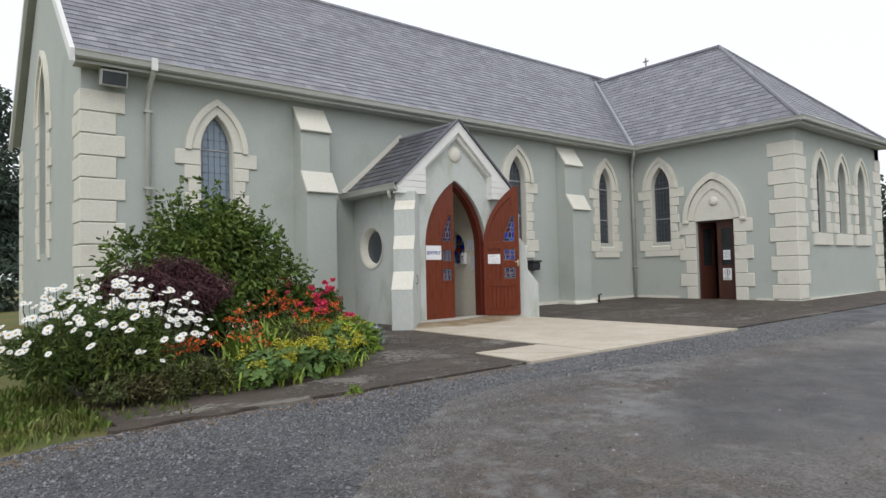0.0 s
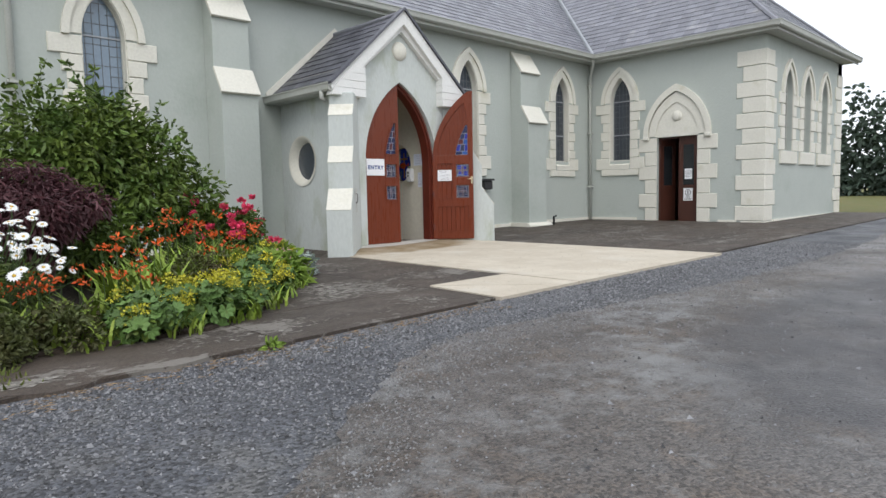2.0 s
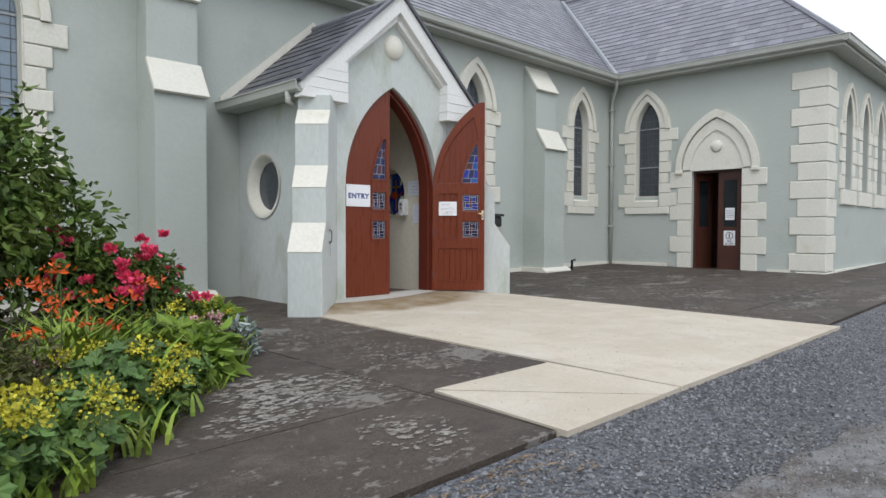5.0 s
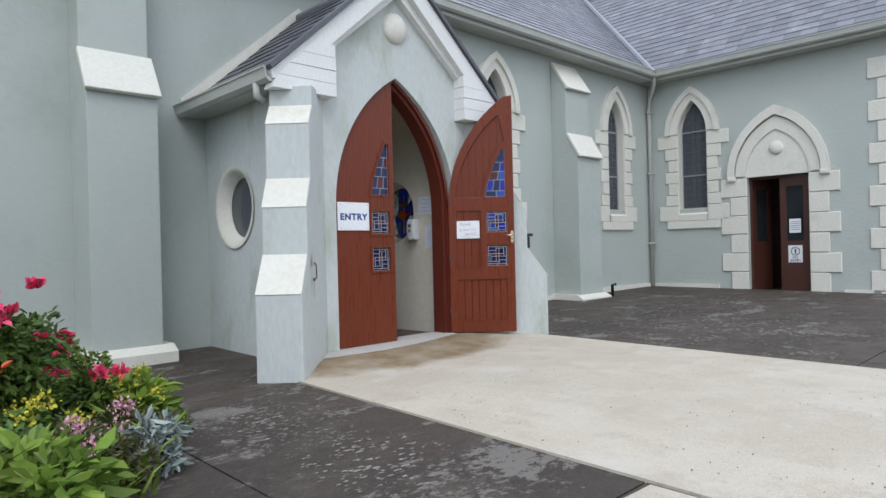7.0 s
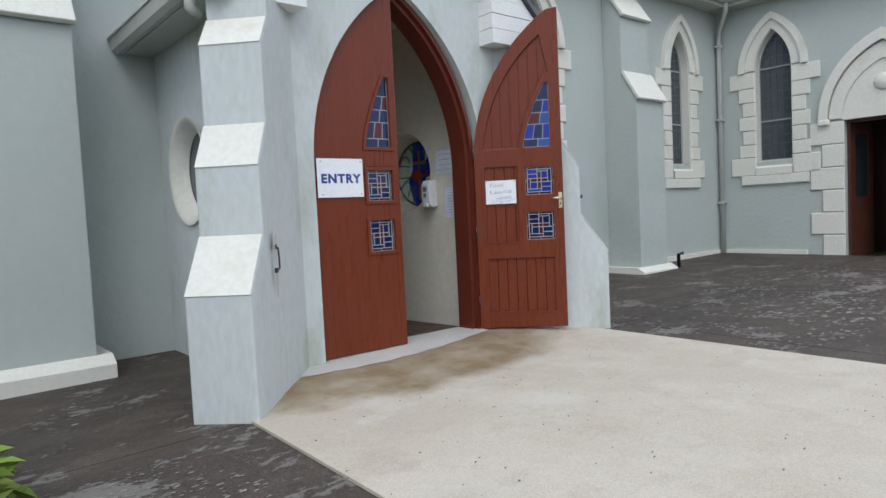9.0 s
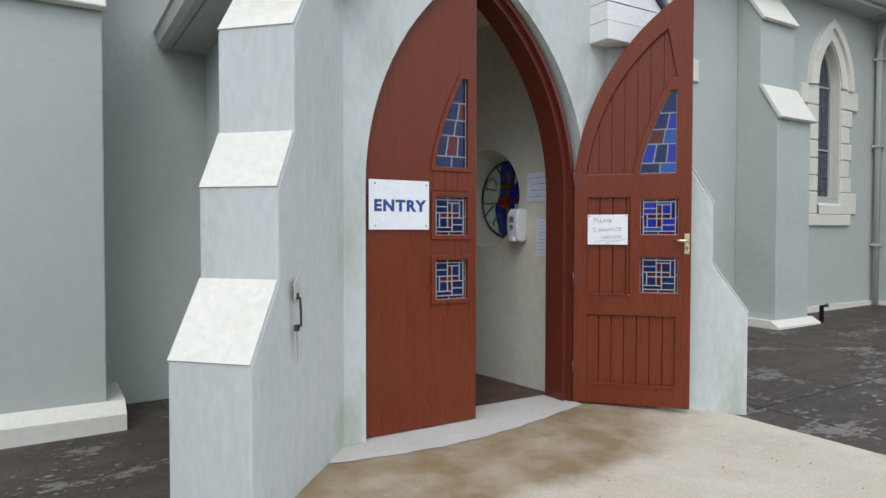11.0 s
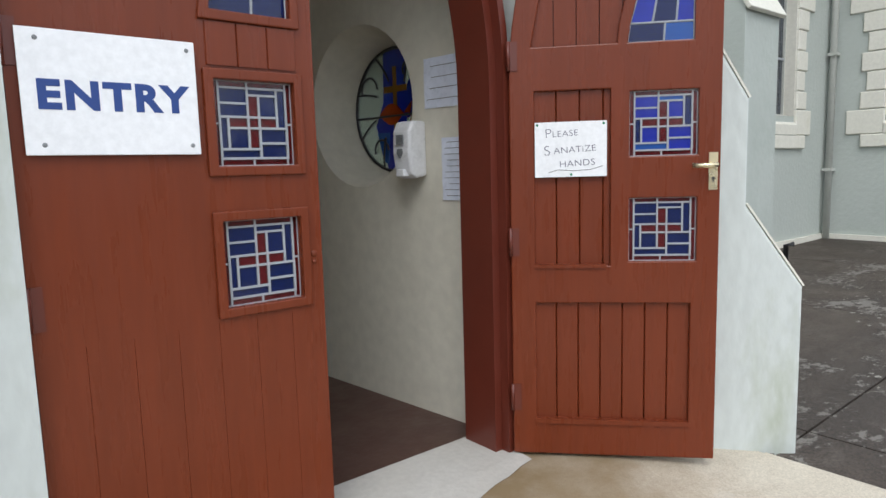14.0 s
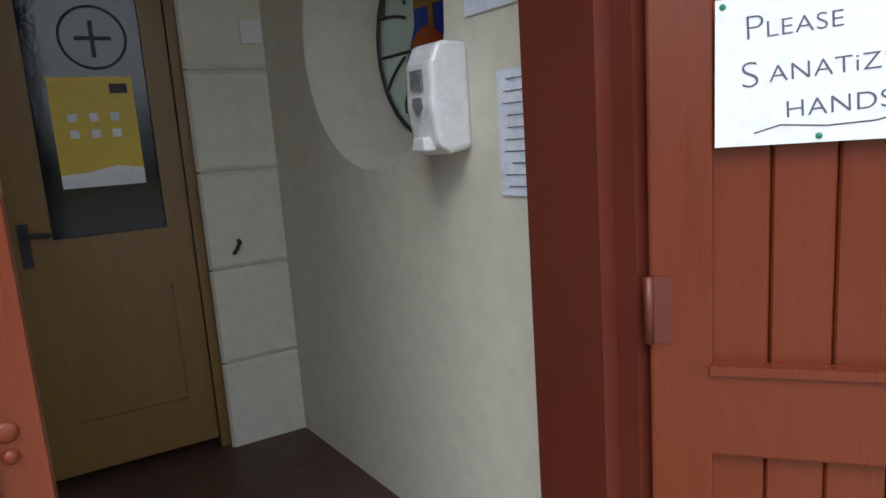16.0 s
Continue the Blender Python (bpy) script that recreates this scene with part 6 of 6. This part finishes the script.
def mound(cx, cy, r, h, seed, look_of, yellow):
    """A low edging plant: scalloped, lance or bronze leaves, with heads of tiny flowers."""
    names = {"mantle": ("ladys_mantle", "mound of scalloped green leaves with frothy yellow flowers"), "lance": ("hosta", "clump of bright green lance-shaped leaves"), "bronze": ("cranesbill", "loose bronze-green mound with small pale pink flowers")}
    nm, label = names[look_of]
    t = thing(nm, (cx, cy, bed_z), label, "plant", "low plants edging the bed")
    lob = lobed(cx, cy, bed_z + h * 0.35, r, r, h * 0.75, 9, seed, 0.0)
    g = random.Random(seed)
    p, d = clumps(lob, {"mantle": 420, "lance": 620, "bronze": 1500}[look_of], seed, 0.6)
    keep = p[:, 2] > bed_z + 0.02
    p, d = p[keep], d[keep]
    if look_of == "mantle":
        leaves, tint = lobed_leaves(p, d, 0.062, seed), L_BROAD
        q, e = clumps(lob, 700, seed + 5, 0.4)
        under = q[:, 2] > bed_z
        tagged(part("under_leaves", foliage(q[under], e[under], 0.06, seed + 5, 0.6, 0.3), L_SHRUB, t), "", "", "", "stuff")
    elif look_of == "lance":
        d[:, 2] += 0.35
        leaves, tint = foliage(p, d, 0.17, seed, 0.34, 0.45, 0.35), L_LANCE
    else:
        leaves, tint = foliage(p, d, 0.045, seed, 0.6, 0.1, 0.7), L_BRONZE
    tagged(part("leaves", leaves, tint, t), "", "", "", "stuff")
    pts, dr = [], []
    for _ in range(int(26 * yellow)):
        x, y, z, a, b, c = lob[g.randrange(len(lob))]
        az, el = g.uniform(0, 6.283), g.uniform(0.15, 1.3)
        o = Vector((x + a * math.cos(el) * math.cos(az), y + b * math.cos(el) * math.sin(az), z + c * math.sin(el) + 0.03))
        for _ in range(70):
            w = Vector((g.gauss(0, 1), g.gauss(0, 1), g.gauss(0, 0.8)))
            pts.append(tuple(o + w * 0.026))
            dr.append(tuple(w))
    if pts:
        tagged(part("flower_froth", foliage(np.array(pts), np.array(dr), 0.020, seed + 1, 0.9, 0, 0.6), P_BLUSH if look_of == "bronze" else L_YELLOW, t, "frothy yellow flowers" if look_of != "bronze" else "small pale pink flowers"), "", "", "", "stuff")


spots = [(-16.75, -6.0, 0.30, 0.30, "bronze", 0.0), (-16.3, -6.05, 0.34, 0.34, "bronze", 0.0), (-15.85, -5.95, 0.34, 0.35, "bronze", 0.0), (-15.35, -6.0, 0.36, 0.40, "mantle", 0.5), (-14.85, -5.9, 0.40, 0.42, "mantle", 0.9), (-14.4, -5.65, 0.38, 0.42, "mantle", 0.8), (-14.05, -5.25, 0.40, 0.46, "mantle", 1.0), (-14.5, -5.25, 0.35, 0.58, "bronze", 0.1),
         (-13.65, -4.85, 0.36, 0.42, "mantle", 1.0), (-13.3, -4.4, 0.38, 0.45, "lance", 0.0), (-12.95, -4.0, 0.35, 0.38, "bronze", 0.25), (-12.6, -3.6, 0.32, 0.34, "bronze", 0.3), (-13.2, -3.9, 0.35, 0.5, "mantle", 0.6), (-12.42, -3.05, 0.28, 0.38, "lance", 0.5), (-12.55, -2.5, 0.4, 0.4, "lance", 0.0)]
for k, (x, y, r, h, kind_of, yl) in enumerate(spots):
    mound(x, y, r, h, 70 + 3 * k, kind_of, yl)
sl = lobed(-12.62, -3.95, 0.0, 0.16, 0.16, 0.2, 5, 91)
shrub("silver_ragwort", sl, 260, 0.09, L_SILVER, "small silver-leaved plant at the bed edge", "plant", 91, (-12.62, -3.95, bed_z), 0.3)
backl = lobed(-16.4, -3.2, 0.35, 0.7, 0.8, 0.7, 10, 95) + lobed(-13.0, -1.7, 0.2, 0.7, 0.6, 0.5, 8, 96)
shrub("bed_undergrowth", backl, 5000, 0.08, L_DAISY, "mixed green undergrowth at the back of the bed", "plant", 95, (-14.5, -2.0, bed_z))

# grass at the edge of the lawn
gr = np.random.default_rng(7)
n = 14000
px, py = gr.uniform(-21.5, -16.2, n), gr.uniform(-8.3, -4.0, n)
keep = ((px < -16.9) | (py < -6.05)) & (py > -6.85 + np.minimum(0, (px + 17.2) * 0.38) + gr.uniform(0, 0.25, n))
px, py = px[keep], py[keep]
pz = np.array([level(a, b) - 0.05 for a, b in zip(px, py)])
dirs = gr.normal(0, 0.4, (len(px), 3))
dirs[:, 2] = 1.0
tufts = foliage(np.stack([px, py, pz], 1), dirs, 0.10, 8, 0.12, 0.0, 0.15)
tagged(new("grass", tufts.mesh("grass", leafmat("grass_blade", (0.10, 0.16, 0.03), (0.17, 0.16, 0.05)))), "green grass tufts on the lawn edge", "grass", "", "stuff")

# loose chippings
g = random.Random(61)
chips = Build()


def chip(x, y, s, lift=0.004):
    z = level(x, y) + lift
    a = g.uniform(0, 6)
    p = [(x + s * math.cos(a + q * 2.09) * g.uniform(0.7, 1.2), y + s * math.sin(a + q * 2.09) * g.uniform(0.7, 1.2), z - 0.002) for q in range(3)] + [(x + g.uniform(-0.4, 0.4) * s, y + g.uniform(-0.4, 0.4) * s, z + s * g.uniform(0.4, 0.8))]
    k = len(chips.v)
    chips.v += p
    chips.f += [(k, k + 1, k + 3), (k + 1, k + 2, k + 3), (k + 2, k, k + 3)]


for k in range(42000):
    x = g.uniform(-19.0, -5.0)
    y = -7.07 - abs(g.gauss(0, 0.75 if k % 3 else 2.2))
    if y > -7.02 + min(0, (x + 17.2) * 0.36):
        continue
    chip(x, y, g.uniform(0.005, 0.013) if g.random() < 0.96 else g.uniform(0.013, 0.024))
tagged(new("gravel", chips.mesh("gravel", PEBBLE)), "loose grey chippings scattered on the asphalt", "gravel", "", "stuff")

grit_edge = Build()
chips = grit_edge
for k in range(9000):
    i = g.randrange(len(worn) - 4)
    (xa, ya), (xb, yb) = worn[i + 3], worn[i + 4]
    f = g.random()
    chip(xa + (xb - xa) * f + g.gauss(0.1, 0.2), ya + (yb - ya) * f - abs(g.gauss(0, 0.3)) + 0.06, g.uniform(0.004, 0.009), 0.007)
tagged(new("pale_grit", grit_edge.mesh("pale_grit", mat("pale_grit", (0.19, 0.19, 0.19), 0.8, per_piece=0.5, bump=0.1))), "pale washed grit along the worn track", "gravel", "", "stuff")

# dry stalks and leaf scraps along the pavement edge
straw = Build()
for k in range(900):
    x = g.uniform(-18.6, -12.6)
    y = -7.08 - abs(g.gauss(0, 0.16)) + min(0, (x + 17.0) * 0.36)
    q, h = g.uniform(0, 3.14), g.uniform(0.01, 0.05)
    z = level(x, y) + 0.010
    dx, dy = h * math.cos(q), h * math.sin(q) * 0.5
    w = g.uniform(0.0015, 0.005)
    straw.add([(x - dx, y - dy, z), (x, y - w, z + 0.004), (x + dx, y + dy, z + 0.002), (x, y + w, z + 0.006)], [(0, 1, 2, 3)])
tagged(new("straw_litter", straw.mesh("straw_litter", mat("dry_straw", (0.26, 0.18, 0.10), 0.9, second=(0.14, 0.09, 0.055), per_piece=0.5))), "dry brown stalks and leaf scraps along the pavement edge", "litter", "", "stuff")

# crusts of pale lichen on the dark paving: (x, y, rx, ry, how many, largest)
crust = Build()
for cx, cy, rx, ry, n, big in ((-12.95, -5.25, 0.50, 0.50, 330, 0.10), (-13.35, -5.65, 0.38, 0.25, 120, 0.08), (-12.95, -6.45, 0.30, 0.35, 110, 0.07), (-11.75, -3.6, 0.50, 0.75, 330, 0.045), (-11.7, -4.7, 0.45, 0.6, 170, 0.05), (-16.3, -6.75, 0.22, 0.10, 60, 0.09),
                               (-12.46, -5.45, 0.10, 0.45, 60, 0.05), (-14.7, -6.6, 0.8, 0.18, 50, 0.06), (-5.6, -4.0, 1.6, 1.6, 420, 0.09), (-3.2, -2.6, 2.0, 1.2, 300, 0.10), (-4.2, -6.0, 2.2, 0.6, 200, 0.10), (-11.6, -1.6, 0.35, 0.5, 60, 0.05)):
    for k in range(int(n * 1.4)):
        a, r = g.uniform(0, 6.283), math.sqrt(g.random())
        x, y = cx + rx * r * math.cos(a), cy + ry * r * math.sin(a)
        s = g.uniform(0.006, big * 0.7) * (1.15 - 0.7 * r)
        z = level(x, y) + 0.0225 + 0.002 * g.random()
        pts = [(x + s * g.uniform(0.45, 1.3) * math.cos(q * 0.785), y + 0.55 * s * g.uniform(0.45, 1.3) * math.sin(q * 0.785), z) for q in range(8)]
        crust.add(pts, [tuple(range(8))])
tagged(new("lichen", crust.mesh("lichen", LICHEN)), "crusty pale grey lichen on the dark paving", "lichen", "", "stuff")
litter = Build()
for k in range(260):
    x, y = g.uniform(-12.3, -7.6), g.uniform(-7.0, -3.0)
    s = g.uniform(0.004, 0.011)
    z = level(x, y) + 0.04
    litter.add([(x - s, y, z), (x, y - s * 0.5, z + 0.003), (x + s, y, z + 0.001), (x, y + s * 0.5, z + 0.004)], [(0, 1, 2, 3)])
tagged(new("leaf_litter", litter.mesh("leaf_litter", BARK)), "scattered dark leaf litter on the concrete", "litter", "", "stuff")


# ---- trees and distance ----
def conifer(x, y, h, seed, label):
    t = thing("conifer_tree", (x, y, -0.3), label, "tree", "trees behind the church")
    part("trunk", Build().tube([(x, y, -0.4), (x + 0.1, y, h * 0.5), (x, y, h * 0.96)], [0.28, 0.18, 0.03], 8), BARK, t)
    g = random.Random(seed)
    lob = []
    for k in range(42):
        f = g.uniform(0.12, 0.97)
        r = (1 - f * 0.7) * h * 0.36
        a = g.uniform(0, 6.283)
        q = r * g.uniform(0.3, 0.95)
        lob.append((x + q * math.cos(a), y + q * math.sin(a), h * f, r * 0.42, r * 0.42, h * 0.06))
    p, d = clumps(lob, 13000, seed, 0.35)
    tagged(part("crown", foliage(p, d, 0.34, seed, 0.35, 0.25), L_CONIFER, t), "", "", "", "stuff")
    return t


conifer(-19.6, 21, 9.5, 1, "dark conifer behind the church gable")
conifer(-15.4, 29, 11.5, 8, "dark conifer close behind the gable")
conifer(-17.2, 26, 12.0, 2, "tall dark conifer behind the church gable")
conifer(-22.5, 25, 11.0, 3, "dark spreading conifer behind the lawn")
conifer(-26.5, 24, 12.0, 4, "dark spreading conifer at the lawn edge")


def hedge(name, x0, y0, x1, y1, h, seed, label, n=9000, size=0.3):
    t = thing(name, ((x0 + x1) / 2, (y0 + y1) / 2, -0.3), label, "hedge")
    g = random.Random(seed)
    k = 40
    lob = [(x0 + (x1 - x0) * i / k + g.uniform(-0.6, 0.6), y0 + (y1 - y0) * i / k + g.uniform(-0.6, 0.6), h * g.uniform(0.12, 0.62), 1.3, 1.3, h * g.uniform(0.3, 0.42)) for i in range(k)] + [(x0 + (x1 - x0) * i / k, y0 + (y1 - y0) * i / k, h * 0.08, 1.2, 1.2, h * 0.16) for i in range(k)]
    part("stem", stems((lob[20][0], lob[20][1], -0.3), lob[18:24], 0.06, seed), BARK, t)
    p, d = clumps(lob, n, seed, 0.6)
    tagged(part("foliage", foliage(p, d, size, seed, 0.6), L_FAR if "tree" in label else L_CONIFER, t), "", "", "", "stuff")


hedge("hedge", -34, 17, -15, 19, 2.6, 5, "dark overgrown hedge behind the lawn")
hedge("far_hedge", 38, -22, 48, 12, 10.0, 6, "dark tall hedge beyond the yard", 14000, 0.6)
hedge("far_hedge", -60, -45, 45, -50, 7.0, 7, "distant tree line behind the yard", 9000, 0.9)

# ---- porch slates, piece by piece ----
slates("slate", (PC - PH - 0.30, -0.03, PE - 0.03), (PC - PH - 0.30, PF - 0.09, PE - 0.03), (PC, -0.03, PR), (PC, PF - 0.09, PR), roofp, 0.26, 0.19, 12, True, material=SLATE_NEW)
slates("slates", (PC + PH + 0.30, PF - 0.09, PE - 0.03), (PC + PH + 0.30, -0.03, PE - 0.03), (PC, PF - 0.09, PR), (PC, -0.03, PR), roofp, 0.26, 0.19, 13, material=SLATE_NEW)
